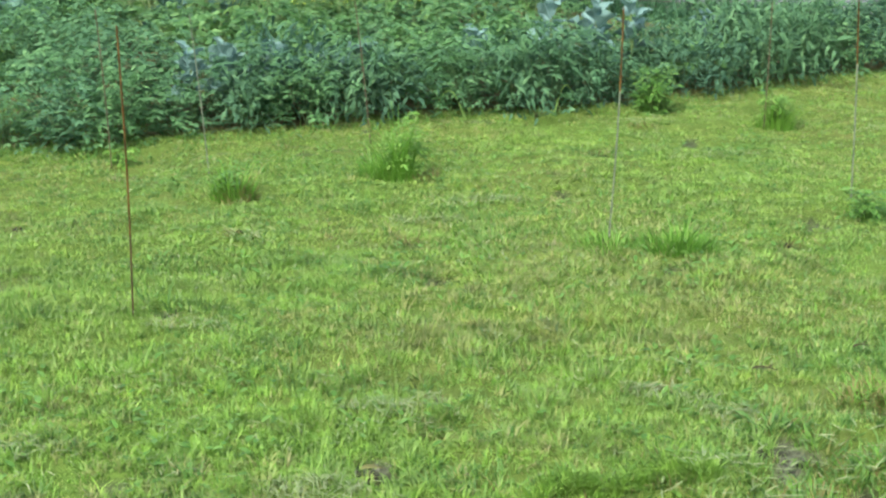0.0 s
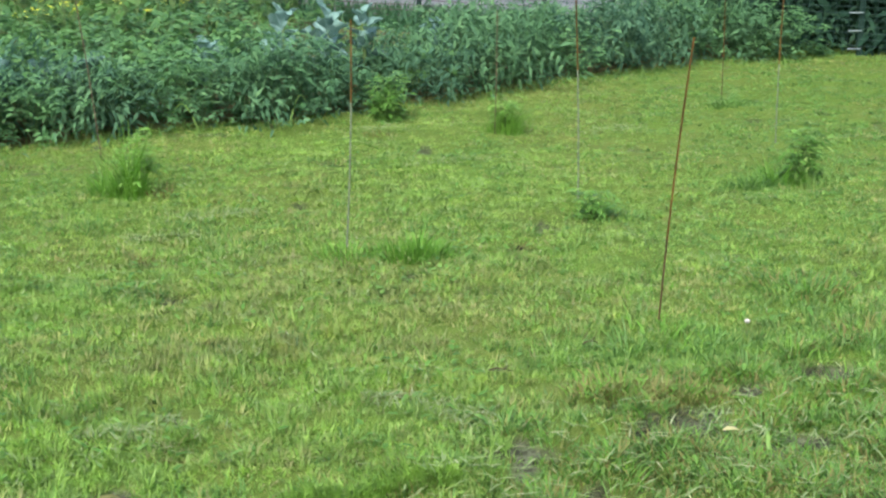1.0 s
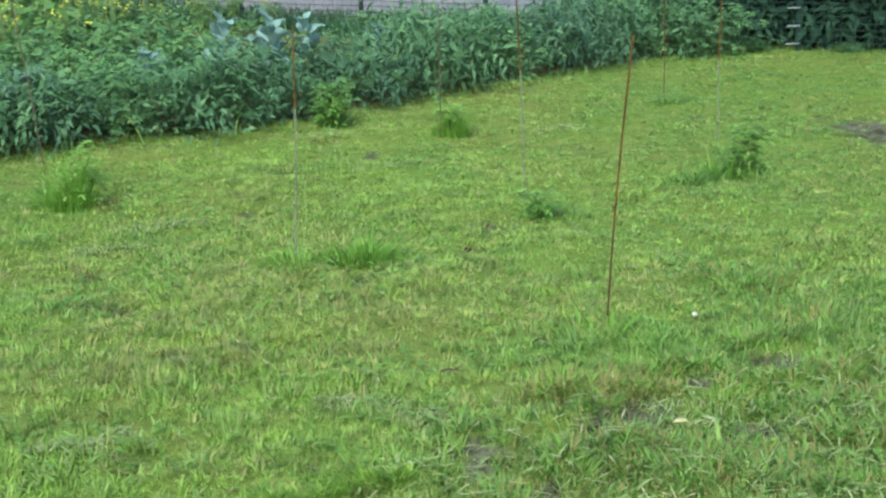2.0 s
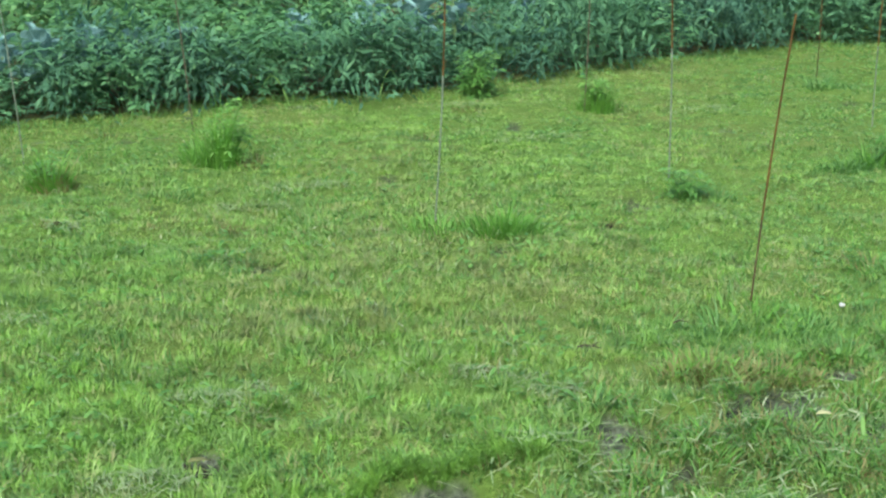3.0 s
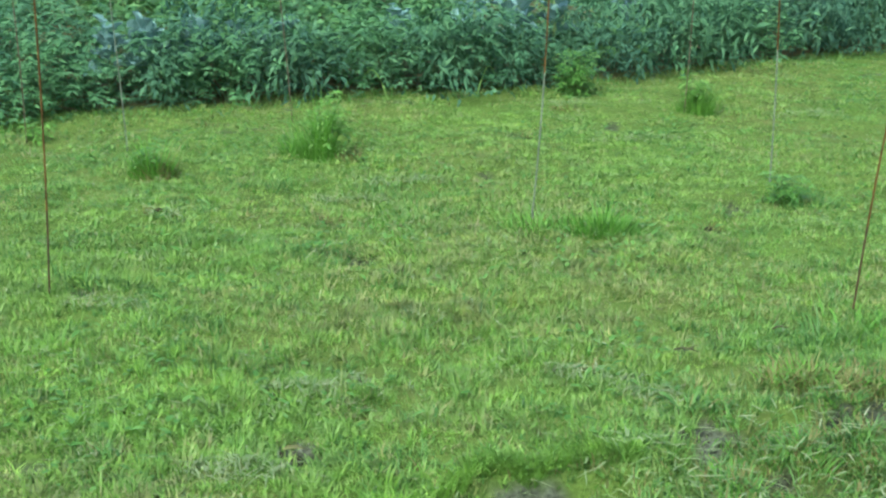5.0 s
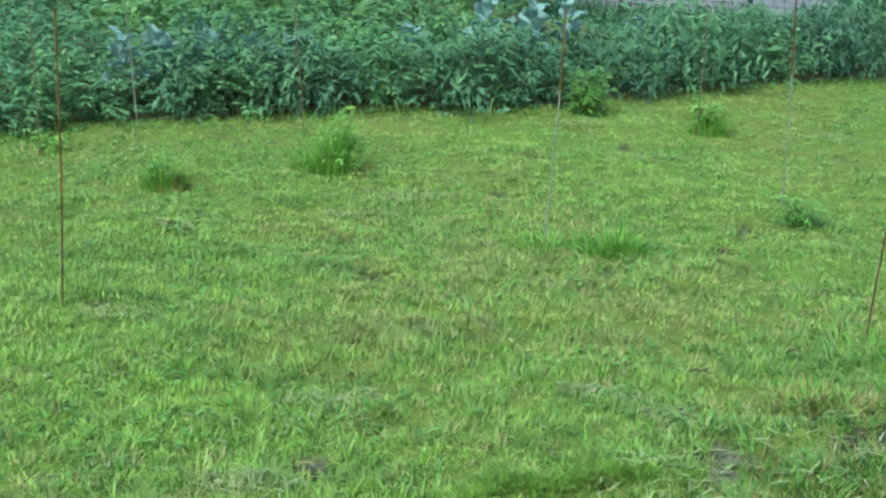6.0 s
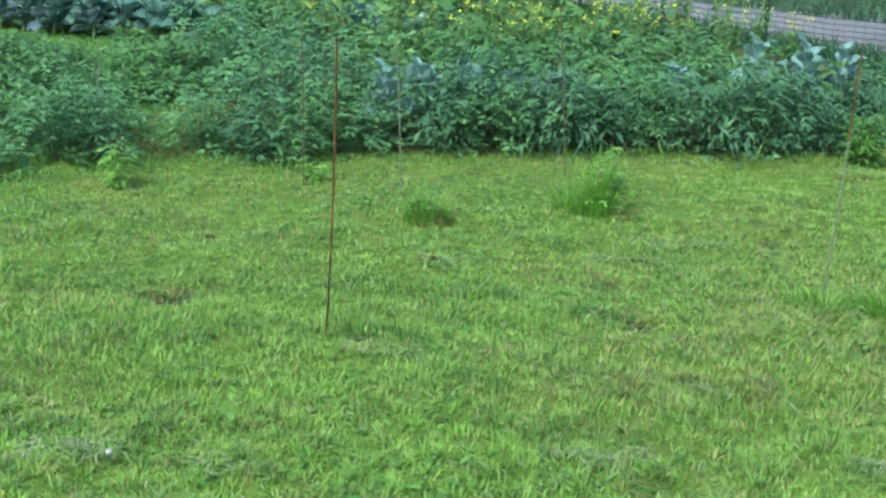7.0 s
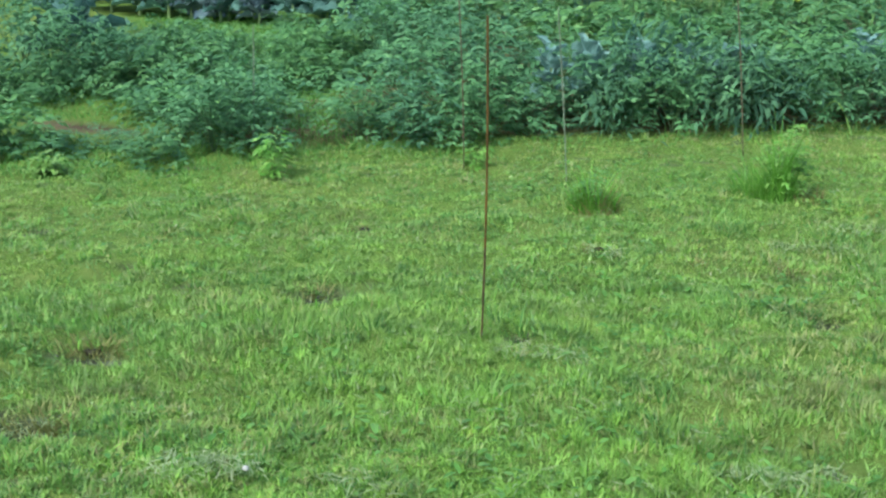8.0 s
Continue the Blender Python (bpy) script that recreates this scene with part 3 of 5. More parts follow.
def make_lawn():
    """Short grass in small clumps: the blades of a clump share a root, a height and a tone."""
    rng = np.random.RandomState(3)
    cx, cy = scatter(rng, 660000, -6.0, 5.6, 1.6, 10.3, lambda x, y: reach_keep(x, y) * np.clip((y - 1.55) / 0.6, 0, 1))
    ok = rng.rand(len(cx)) < patch_keep(cx, cy)
    cx, cy = cx[ok], cy[ok]
    m = len(cx)
    far = np.hypot(cx, cy + 0.4)
    lush = 0.3 * layered(41, cx, cy, 0.5) + 0.4 * layered(51, cx, cy, 0.15) + 0.3 * swath(cx, cy, 44, 0.6, 0.10)
    tall = (0.014 + 0.062 * np.clip(lush - 0.24, 0, 1) ** 1.2) * np.clip(rng.lognormal(-0.06, 0.36, m), 0.4, 2.3) * np.clip(1.22 - 0.15 * (far - 2.8), 0.50, 1.22)
    worn = (0.9 * layered(141, cx, cy, 0.7) + 0.25 * layered(151, cx, cy, 0.15) - 0.46 + 0.35 * (swath(cx, cy, 144, 0.9, 0.16) - 0.5) + 0.42 * np.clip(1 + behind_hedge(cx, cy) / 1.5, 0, 1) * np.clip(0.9 + 0.35 * cx, 0.25, 1) * np.clip(2.6 - cx, 0.1, 1)
            + 1.1 * np.clip(0.9 - np.hypot((cx - 1.15) / 0.7, (cy - 3.34) / 0.22), 0, 0.6) + 0.6 * spot(cx, cy, 0.0, 4.0, 0.85, 0.8) + 0.5 * spot(cx, cy, -1.0, 2.4, 0.45, 0.22) - 0.22 * spot(cx, cy, -1.4, 4.3, 0.9, 0.8))
    dry = rng.rand(m) < np.clip(worn * 1.3 - 0.08, 0.05, 0.75)
    fresh = ~dry & (rng.rand(m) < 0.70 * np.exp(-(((cx + 0.9) / 1.2) ** 2 + ((cy - 2.9) / 1.2) ** 2)) * np.clip(3 * layered(161, cx, cy, 0.35) - 0.8, 0.15, 1.2))
    deep = ~dry & ~fresh & (rng.rand(m) < np.maximum(np.maximum(0.95 * np.exp(-(((cx - 1.75) / 0.95) ** 2 + ((cy - 3.2) / 1.1) ** 2)), 0.9 * np.clip(cx - 1.5, 0, 1) * np.clip((cy - 4) / 2, 0, 1)),
                                                    0.55 * np.clip(3.2 * layered(171, cx, cy, 0.3) - 1.5 + 0.7 * spot(cx, cy, -2.4, 5.6, 1.2, 0.9) + 0.8 * spot(cx, cy, -1.8, 2.8, 0.8, 0.6), 0, 1)))
    sort = np.where(dry, 3, np.where(fresh, 1, np.where(deep, 2, 0)))
    tone = rng.rand(m)
    each = 11
    own = np.repeat(np.arange(m), each)
    n = m * each
    a = rng.uniform(0, 2 * np.pi, n)
    q = np.abs(rng.normal(0, 1, n)) * 0.0125 * (0.7 + far[own] / 6)
    x, y = cx[own] + q * np.cos(a), cy[own] + q * np.sin(a)
    d = far[own]
    h = tall[own] * rng.uniform(0.6, 1.2, n)
    w = rng.uniform(0.0030, 0.0064, n) * np.clip(0.62 + d / 6.6, 0.9, 2.2)
    lean = rng.uniform(0.25, 1.3, n) * np.clip(0.62 + 0.09 * d, 0.8, 1.35)
    az = a + rng.normal(0, 0.9, n)
    root = np.stack([x, y, ground_z(x, y) - 0.004], -1)
    sort, tone, close = sort[own], tone[own], y < 3.1
    for kind, name, material, label in ((0, "lawn_grass", M_GRASS, "short mown yellow-green lawn grass, patchy"), (1, "lime_lawn_grass", M_LIME, "fresh lime-green lawn grass in lusher patches"),
                                        (2, "deep_lawn_grass", M_COARSE, "darker blue-green lawn grass in loose patches"), (3, "dry_lawn_grass", M_DRY, "short straw-coloured and olive grass in worn patches")):
        for near, bends in ((True, 2), (False, 1)):
            pick = (sort == kind) & (close == near)
            ob = blades(name, root[pick], h[pick], w[pick] * (1.15 if bends == 1 else 1.0), lean[pick], az[pick], material, rng=rng, segments=bends, clump=tone[pick])
            tagged(ob, label, "grass", kind="stuff")

    # the lawn goes on, thinner, on all sides
    x, y = rng.uniform(-11, 10, 56000), rng.uniform(-6, 9, 56000)
    ok = (np.minimum(in_view(x, y), np.clip((y - 1.55) / 0.6, 0, 1)) < 0.5) & (behind_hedge(x, y) < -0.1) & ((x > -3.9) | (y < 5.4))
    x, y = x[ok], y[ok]
    n = len(x)
    ob = blades("outer_lawn_grass", np.stack([x, y, ground_z(x, y) - 0.004], -1), rng.uniform(0.03, 0.07, n), rng.uniform(0.008, 0.016, n), rng.uniform(0.2, 1.2, n), rng.uniform(0, 6.28, n), M_GRASS, rng=rng, segments=1)
    tagged(ob, "mown lawn grass round the stakes' plot", "grass", kind="stuff")

    x, y = scatter(rng, 60000, -5.0, 4.6, 1.9, 9.9, lambda x, y: lawn_keep(x, y) * (layered(61, x, y, 0.35) > 0.56))
    n = len(x)
    root = np.stack([x, y, ground_z(x, y) - 0.003], -1)
    ob = blades("lush_grass", root, rng.uniform(0.03, 0.065, n) * np.clip(1.3 - 0.12 * y, 0.5, 1), rng.uniform(0.004, 0.009, n), rng.uniform(0.2, 1.0, n), rng.uniform(0, 6.28, n), M_LUSH, rng=rng)
    tagged(ob, "brighter taller green grass among the mown lawn", "grass", kind="stuff")

    x, y = scatter(rng, 120000, -5.0, 4.6, 1.9, 9.9, lambda x, y: lawn_keep(x, y) * np.clip(3.6 * swath(x, y, 71, 0.55, 0.12) - 1.8, 0.14, 1))
    n = len(x)
    at = np.stack([x, y, ground_z(x, y) + rng.uniform(0.012, 0.04, n)], -1)
    az = rng.uniform(0, 6.28, n)
    way = np.stack([np.cos(az), np.sin(az), rng.uniform(-0.25, 0.35, n)], -1)
    ob = leaves("dry_clippings", at, way, np.tile([0, 0, 1.0], (n, 1)), rng.uniform(0.02, 0.06, n), rng.uniform(0.002, 0.0042, n), M_STRAW, shape="leaflet", droop=0.1)
    tagged(ob, "dry grey-green clippings lying on the lawn", "grass", kind="stuff")

    x, y = scatter(rng, 70000, -5.0, 4.6, 1.9, 9.9, lambda x, y: lawn_keep(x, y) * np.clip(layered(81, x, y, 0.45) * 3 - 1.5, 0, 1))
    n = len(x)
    at = np.stack([x, y, ground_z(x, y) + rng.uniform(0.008, 0.035, n)], -1)
    az = rng.uniform(0, 6.28, n)
    way = np.stack([np.cos(az), np.sin(az), rng.uniform(-0.1, 0.9, n)], -1)
    ob = leaves("broadleaf_weeds", at, way, np.tile([0, 0, 1.0], (n, 1)), rng.uniform(0.02, 0.045, n), rng.uniform(0.010, 0.02, n), M_CLOVER, shape="oval")
    tagged(ob, "low broad-leaved weeds and clover in the lawn", "weeds", kind="stuff")


make_lawn()


def make_coarse():
    """Longer grass along the clay rut, and along the foot of the vegetable bed."""
    rng = np.random.RandomState(8)
    spots = [(0.78, 2.72, 0.10), (0.95, 2.92, 0.09), (1.02, 3.02, 0.12), (1.2, 2.86, 0.14), (1.32, 2.98, 0.1), (1.42, 2.72, 0.16), (0.62, 2.62, 0.12), (1.7, 3.0, 0.14), (1.75, 3.4, 0.16), (1.95, 3.75, 0.16),
             (1.08, 2.62, 0.12), (0.45, 2.5, 0.1), (1.6, 2.62, 0.14), (1.85, 3.1, 0.12), (1.45, 3.5, 0.14), (0.36, 2.84, 0.10), (1.9, 4.3, 0.2), (0.15, 2.72, 0.12), (-0.1, 2.62, 0.12),
             (1.0, 3.36, 0.09), (1.15, 3.42, 0.10), (1.3, 3.40, 0.10), (1.1, 3.30, 0.07)]
    for hx, hy, rx, ry in HOLLOWS[:10]:
        spots += [(hx - 0.5 * rx, hy + 2.0 * ry, 0.06), (hx + 0.6 * rx, hy + 2.1 * ry, 0.06)]
    for _ in range(95):
        x = rng.uniform(0.35, 2.1)
        lip = float(lip_y(x))
        spots.append((x, lip - rng.uniform(0.0, 0.75), rng.uniform(0.05, 0.12)))
    low = np.random.RandomState(77)
    for x in low.uniform(-0.08, 0.38, 16):
        spots.append((x, float(lip_y(x)) - low.uniform(0.10, 0.30), low.uniform(0.04, 0.08)))
    R, H, W, L, A = [], [], [], [], []
    for cx, cy, r in spots:
        n = int(1500 * r)
        a, q = rng.uniform(0, 6.28, n), r * np.sqrt(rng.rand(n))
        x, y = cx + q * np.cos(a), cy + q * np.sin(a)
        R.append(np.stack([x, y, ground_z(x, y) - 0.004], -1))
        H.append(rng.uniform(0.025, 0.065, n) * rng.uniform(0.6, 1.4))
        W.append(rng.uniform(0.004, 0.0075, n))
        L.append(rng.uniform(0.4, 1.35, n))
        A.append(a + rng.normal(0, 0.7, n))
    R, H, W, L, A = (np.concatenate(v) for v in (R, H, W, L, A))
    sparse = rng.rand(len(R)) < np.clip(1.15 - 1.3 * trodden(R[:, 0], R[:, 1]), 0.04, 1)
    R, H, W, L, A = (v[sparse] for v in (R, H, W, L, A))
    pick = rng.rand(len(R))
    pick = np.where((np.abs(R[:, 0] - 1.15) < 0.28) & (np.abs(R[:, 1] - 3.38) < 0.12), 0.42 + 0.58 * pick, pick)
    for name, some, material, label in (("coarse_grass", pick < 0.50, M_COARSE, "coarse longer grass beside bare clay"), ("rut_grass", (pick >= 0.50) & (pick < 0.70), M_LUSH, "fresh green grass overhanging a worn clay rut"),
                                        ("withered_rut_grass", pick >= 0.70, M_BROWN, "withered brownish grass along a worn clay rut")):
        ob = blades(name, R[some], H[some], W[some], L[some], A[some], material, rng=rng, segments=3)
        tagged(ob, label, "grass", kind="stuff")

    # lush turf hanging over the lip
    x = rng.uniform(-0.25, 0.48, 3000)
    y = lip_y(x) + 0.05 * np.sin(x * 9.0) + 0.03 * np.sin(x * 23.0) + 0.015 + np.abs(rng.normal(0.0, 0.05, 3000))
    ob = blades("lip_grass", np.stack([x, y, ground_z(x, y) - 0.004], -1), rng.uniform(0.03, 0.075, 3000), rng.uniform(0.0035, 0.007, 3000), rng.uniform(0.25, 0.95, 3000), rng.normal(-1.57, 1.2, 3000), M_LIME, rng=rng, segments=3)
    tagged(ob, "lush bright turf overhanging the worn clay rut", "grass", kind="stuff")

    # flattened strands lying in the rut
    x = rng.uniform(-0.15, 2.1, 1300)
    y = lip_y(x) - rng.uniform(-0.05, 0.8, 1300)
    keep = rng.rand(1300) < np.clip(1.1 - 0.6 * trodden(x, y), 0.3, 1)
    x, y = x[keep], y[keep]
    n = len(x)
    az = rng.normal(0.4, 0.9, n) + np.pi * (rng.rand(n) < 0.5)
    ob = leaves("flattened_grass", np.stack([x, y, ground_z(x, y) + rng.uniform(0.015, 0.05, n)], -1), np.stack([np.cos(az), np.sin(az), rng.uniform(-0.2, 0.35, n)], -1), np.tile([0, 0, 1.0], (n, 1)),
                rng.uniform(0.04, 0.09, n), rng.uniform(0.003, 0.006, n), M_STRAW, droop=0.2)
    tagged(ob, "flattened grey-green grass strands lying in the clay rut", "grass", kind="stuff")

    s = rng.uniform(-3.9, 4.3, 1300)
    x = s + rng.normal(0, 0.02, len(s))
    y = np.interp(x, HX, HY) + rng.normal(0.04, 0.10, len(s))
    n = len(x)
    ob = blades("bed_edge_grass", np.stack([x, y, ground_z(x, y) - 0.004], -1), rng.uniform(0.02, 0.075, n) * (0.4 + layered(91, x, y, 0.4)), rng.uniform(0.005, 0.010, n), rng.uniform(0.2, 1.1, n),
                rng.uniform(0, 6.28, n), M_COARSE, rng=rng, segments=3)
    tagged(ob, "uncut grass along the foot of the vegetable bed", "grass", kind="stuff")

    # the grassy lane and rough ground between the beds
    def lane(x, y):
        a = np.clip(1.5 - np.abs((x + 4.9) + 0.55 * (y - 8.6)) / 0.75, 0, 1) * (y > 6.6)
        b = (y > 5.45 + 0.25 * (x + 3.3)) * (behind_hedge(x, y) < 0.15) * (x < -3.3) * 0.45
        e = (x < -3.9) * (x > -6.5) * (y > 5.5) * (y < 9.0) * 0.45
        a = np.maximum(a, e)
        c = (x > -3.9) * (x < -2.4) * (y > 6.2) * (y < 7.6) * 0.5
        return np.maximum(np.maximum(a, b), c) * np.clip(1 - 1.3 * np.clip(1.4 - np.hypot((x + 4.62) / 0.42, (y - 6.33) / 0.22), 0, 1), 0.03, 1)
    x, y = scatter(rng, 180000, -8.5, -2.4, 4.8, 11.0, lane)
    n = len(x)
    ob = blades("lane_grass", np.stack([x, y, ground_z(x, y) - 0.004], -1), rng.uniform(0.02, 0.055, n), rng.uniform(0.006, 0.012, n), rng.uniform(0.3, 1.3, n), rng.uniform(0, 6.28, n), M_CLOVER, rng=rng, segments=1)
    tagged(ob, "rough green grass lane between the vegetable beds", "grass", kind="stuff")

    # meadow beyond the drive
    xs = rng.uniform(-9, 8, 30000)
    ys = 12.8 - 0.62 * (xs + 0.15) + 3.2 + rng.rand(30000) ** 1.4 * 7
    ob = blades("far_meadow_grass", np.stack([xs, ys, ground_z(xs, ys)], -1), rng.uniform(0.12, 0.28, 30000), rng.uniform(0.018, 0.035, 30000), rng.uniform(0.2, 0.9, 30000), rng.uniform(0, 6.28, 30000), M_MEADOW, rng=rng, segments=1)
    tagged(ob, "deep green meadow grass beyond the drive", "grass", kind="stuff")

    # weedy verge between the fence and the drive
    n = 9000
    xs = rng.uniform(-8.5, 2.4, n)
    ys = 12.8 - 0.62 * (xs + 0.15) + rng.uniform(-0.5, 0.5, n) + 1.1 * np.clip((0.6 - xs) / 2.0, 0, 1) * rng.rand(n)
    ob = blades("verge_grass", np.stack([xs, ys, ground_z(xs, ys)], -1), rng.uniform(0.08, 0.22, n), rng.uniform(0.014, 0.03, n), rng.uniform(0.2, 1.0, n), rng.uniform(0, 6.28, n), M_MEADOW, rng=rng, segments=2)
    tagged(ob, "deep green weedy verge along the fence and drive", "grass", kind="stuff")


make_coarse()


# ---- rusted stakes in the lawn ----
def rebar(base, top, material, low_material=None, low_to=0.0, bow=0.0, radius=0.0040, label="", lean_label=""):
    """A ribbed reinforcing bar pushed into the ground, slightly bent."""
    base, top = Vector(base), Vector(top)
    length = (top - base).length
    steps = int(length / 0.012)
    path, rad = [], []
    for i in range(steps + 1):
        s = i / steps
        p = base.lerp(top, s) - base
        p.x += bow * math.sin(math.pi * s)
        p.z -= 0.06 * (1 - s)
        path.append(tuple(p))
        rad.append(radius * (1.0 if i % 2 else 1.13))
    rad[-1] = radius * 0.8
    path.append((path[-1][0], path[-1][1], path[-1][2] + 0.002))
    rad.append(0.0008)
    v, q = tube_arrays([path], [rad], 8)
    ob = mesh_ob("rebar_stake", v, [q], material, smooth=True)
    if low_material:
        ob.data.materials.append(low_material)
        z = np.array([p.center.z for p in ob.data.polygons])
        ob.data.polygons.foreach_set("material_index", (z < low_to).astype(np.int32))
    ob.location = base
    return tagged(ob, label, "stake", "stakes in the lawn")


RODS = [
    # base x, y, top offset x, y, height, kind, bend
    (-1.428, 3.85, 0.024, 0.01, 1.0, "rust", 0.008), (1.285, 3.98, 0.072, -0.02, 0.99, "rust", -0.008), (0.208, 5.0, 0.040, 0.0, 0.94, "half", 0.008),
    (1.305, 5.70, -0.036, 0.01, 0.97, "half", 0.006), (2.62, 7.97, -0.022, 0.01, 0.96, "rust", 0.006), (2.62, 6.85, -0.01, 0.0, 1.0, "half", -0.008),
    (-2.272, 6.03, -0.016, 0.0, 0.80, "dark", 0.006), (-1.722, 5.88, -0.05, 0.0, 0.78, "grey", 0.004), (-1.068, 6.77, -0.08, 0.0, 0.90, "dark", 0.006),
    (1.08, 7.2, 0.01, 0.0, 0.70, "dark", 0.004), (-3.42, 6.06, 0.03, 0.02, 0.62, "grey", 0.004), (-3.81, 4.50, 0.01, 0.01, 0.95, "rust", 0.006),
]
for bx, by, dx, dy, h, kind, bow in RODS:
    gz = float(ground_z(bx, by))
    top = (bx + dx, by + dy, gz + h)
    if kind == "half":
        rebar((bx, by, gz), top, M_RUSTBROWN, M_STEEL, 0.44 if by > 6 else 0.61, bow, 0.0031, label="thin rusted steel stake with a grey lower half")
    elif kind == "grey":
        rebar((bx, by, gz), top, M_STEEL, None, 0, bow, 0.0026, label="thin dull grey steel stake standing beside a weed tuft")
    elif kind == "dark":
        rebar((bx, by, gz), top, M_RUSTDARK, None, 0, bow, 0.0027, label="thin dark brown rusted stake in front of the vegetables")
    else:
        rebar((bx, by, gz), top, M_RUSTBROWN, M_RUSTLOW, 0.30, bow, 0.0034 if by < 5 else 0.0028, label="tall orange-brown rusted rebar stake pushed into the lawn")


# ---- tufts and seedlings left standing round the stakes ----
def tuft(name, x, y, radius, count, low, high, material, label, width=(0.004, 0.008), lean=(0.15, 1.1), squash=1.0, turn=0.0):
    rng = np.random.RandomState(int(abs(x * 713 + y * 391)) + count)
    ob = thing(name, (x, y, float(ground_z(x, y))), label, "grass tuft", "weeds round the stakes", turn)
    a, q = rng.uniform(0, 6.28, count), radius * np.sqrt(rng.rand(count))
    root = np.stack([q * np.cos(a), q * np.sin(a) * squash, np.full(count, -0.01)], -1)
    dome = np.clip(1.15 - 0.75 * (q / radius) ** 2, 0.22, 1.2) * np.clip(rng.normal(0.8, 0.3, count), 0.25, 1.3)
    blades("foliage", root, rng.uniform(low, high, count) * dome * rng.uniform(0.55, 1.1, count), rng.uniform(*width, count), rng.uniform(*lean, count), a + rng.normal(0, 0.6, count), material, ob, rng, segments=4)
    return ob


def stalks(name, parent, rng, count, spread, low, high, material=None, radius=0.0025):
    """Thin branching stems; returns points along them with their directions."""
    paths, rads, pts, dirs = [], [], [], []
    for _ in range(count):
        a, tilt = rng.uniform(0, 6.28), rng.uniform(0.1, 1.0) * spread
        h = rng.uniform(low, high)
        t = np.linspace(0, 1, 6)
        p = np.stack([np.cos(a) * tilt * h * t**1.3 + 0.01 * np.cos(a), np.sin(a) * tilt * h * t**1.3 + 0.01 * np.sin(a), h * t - 0.01], -1)
        paths.append(p)
        rads.append(radius * (1.1 - 0.7 * t))
        for s in np.linspace(0.2, 1.0, 9):
            i = min(int(s * 5), 4)
            f = s * 5 - i
            pts.append(p[i] * (1 - f) + p[i + 1] * f)
            dirs.append(np.array([np.cos(a), np.sin(a), 0.3]))
    tubes(name, paths, rads, material or M_STEM, parent, 4)
    return np.array(pts), np.array(dirs)


def pinnate(pts, rng, pairs, reach, leaf, flat=0.35):
    """Leaflets in rows along thin side ribs from each given point."""
    at, way = [], []
    for p in pts:
        a = rng.uniform(0, 6.28)
        d = np.array([np.cos(a), np.sin(a), rng.uniform(-0.1, 0.6)])
        d /= np.linalg.norm(d)
        side = np.array([-np.sin(a), np.cos(a), 0])
        for k in range(pairs):
            s = reach * (k + 1) / pairs
            c = p + d * s - np.array([0, 0, 0.6 * s * s / reach])
            for sg in (-1, 1):
                at.append(c)
                way.append(d * 0.7 + side * sg + np.array([0, 0, rng.uniform(-0.3, flat)]))
        at.append(p + d * reach * 1.05 - np.array([0, 0, 0.6 * reach]))
        way.append(d + np.array([0, 0, -0.3]))
    return np.array(at), np.array(way)


def seedling(name, x, y, height, spread, stems, leaf, material, label, pairs=3, reach=0.08, seed=1):
    rng = np.random.RandomState(seed)
    ob = thing(name, (x, y, float(ground_z(x, y))), label, "weed", "weeds round the stakes")
    pts, _ = stalks("stem", ob, rng, stems, spread, height * 0.6, height)
    at, way = pinnate(pts, rng, pairs, reach, leaf)
    n = len(at)
    leaves("foliage", at, way, np.tile([0, 0, 1.0], (n, 1)) + rng.normal(0, 0.25, (n, 3)), rng.uniform(0.7, 1.3, n) * leaf, rng.uniform(0.7, 1.2, n) * leaf * 0.36, material, ob)
    return ob


tuft("grass_tuft", -0.91, 5.97, 0.09, 200, 0.10, 0.25, M_TUFT, "tall bright green grass tuft around a stake", lean=(0.3, 1.2))
tuft("grass_tuft", -0.80, 5.95, 0.085, 300, 0.20, 0.42, M_TUFT, "tall upright feathery grass tuft beside a stake", width=(0.004, 0.009), lean=(0.1, 0.8))
tuft("grass_tuft", -0.66, 5.93, 0.09, 60, 0.06, 0.15, M_BROWN, "low olive-brown grass at the foot of a tall tuft")
seedling("seedling", -0.78, 5.98, 0.34, 0.25, 9, 0.034, M_BRIGHT, "feathery bright green seedling growing out of a grass tuft", 4, 0.09, 4)
tuft("grass_tuft", -1.49, 5.46, 0.105, 360, 0.10, 0.24, M_LUSH, "low rounded green grass tuft beside a stake", width=(0.005, 0.010), lean=(0.1, 0.8), squash=0.7)
tuft("grass_tuft", -1.47, 5.44, 0.10, 170, 0.08, 0.20, M_BROWN, "olive-brown older blades beside a low green tuft", width=(0.004, 0.008), lean=(0.1, 0.9), squash=0.7)
tuft("grass_tuft", -1.46, 5.37, 0.12, 130, 0.02, 0.05, M_BROWN, "short withered brown grass at the foot of a tuft", squash=0.3)
seedling("seedling", -1.52, 5.48, 0.19, 0.4, 4, 0.030, M_DARKWEED, "small dark green weed inside a grass tuft", 3, 0.05, 5)
tuft("grass_tuft", 0.22, 4.84, 0.17, 380, 0.04, 0.12, M_TUFT, "soft light green grass tuft at the foot of a stake")
tuft("grass_tuft", 0.48, 4.86, 0.18, 620, 0.05, 0.15, M_LUSH, "wide dense green grass tuft spared by the mower", squash=0.7)
tuft("grass_tuft", 0.40, 5.02, 0.10, 60, 0.06, 0.18, M_DRY, "thin reddish-tipped grass tuft behind a stake", width=(0.003, 0.005))
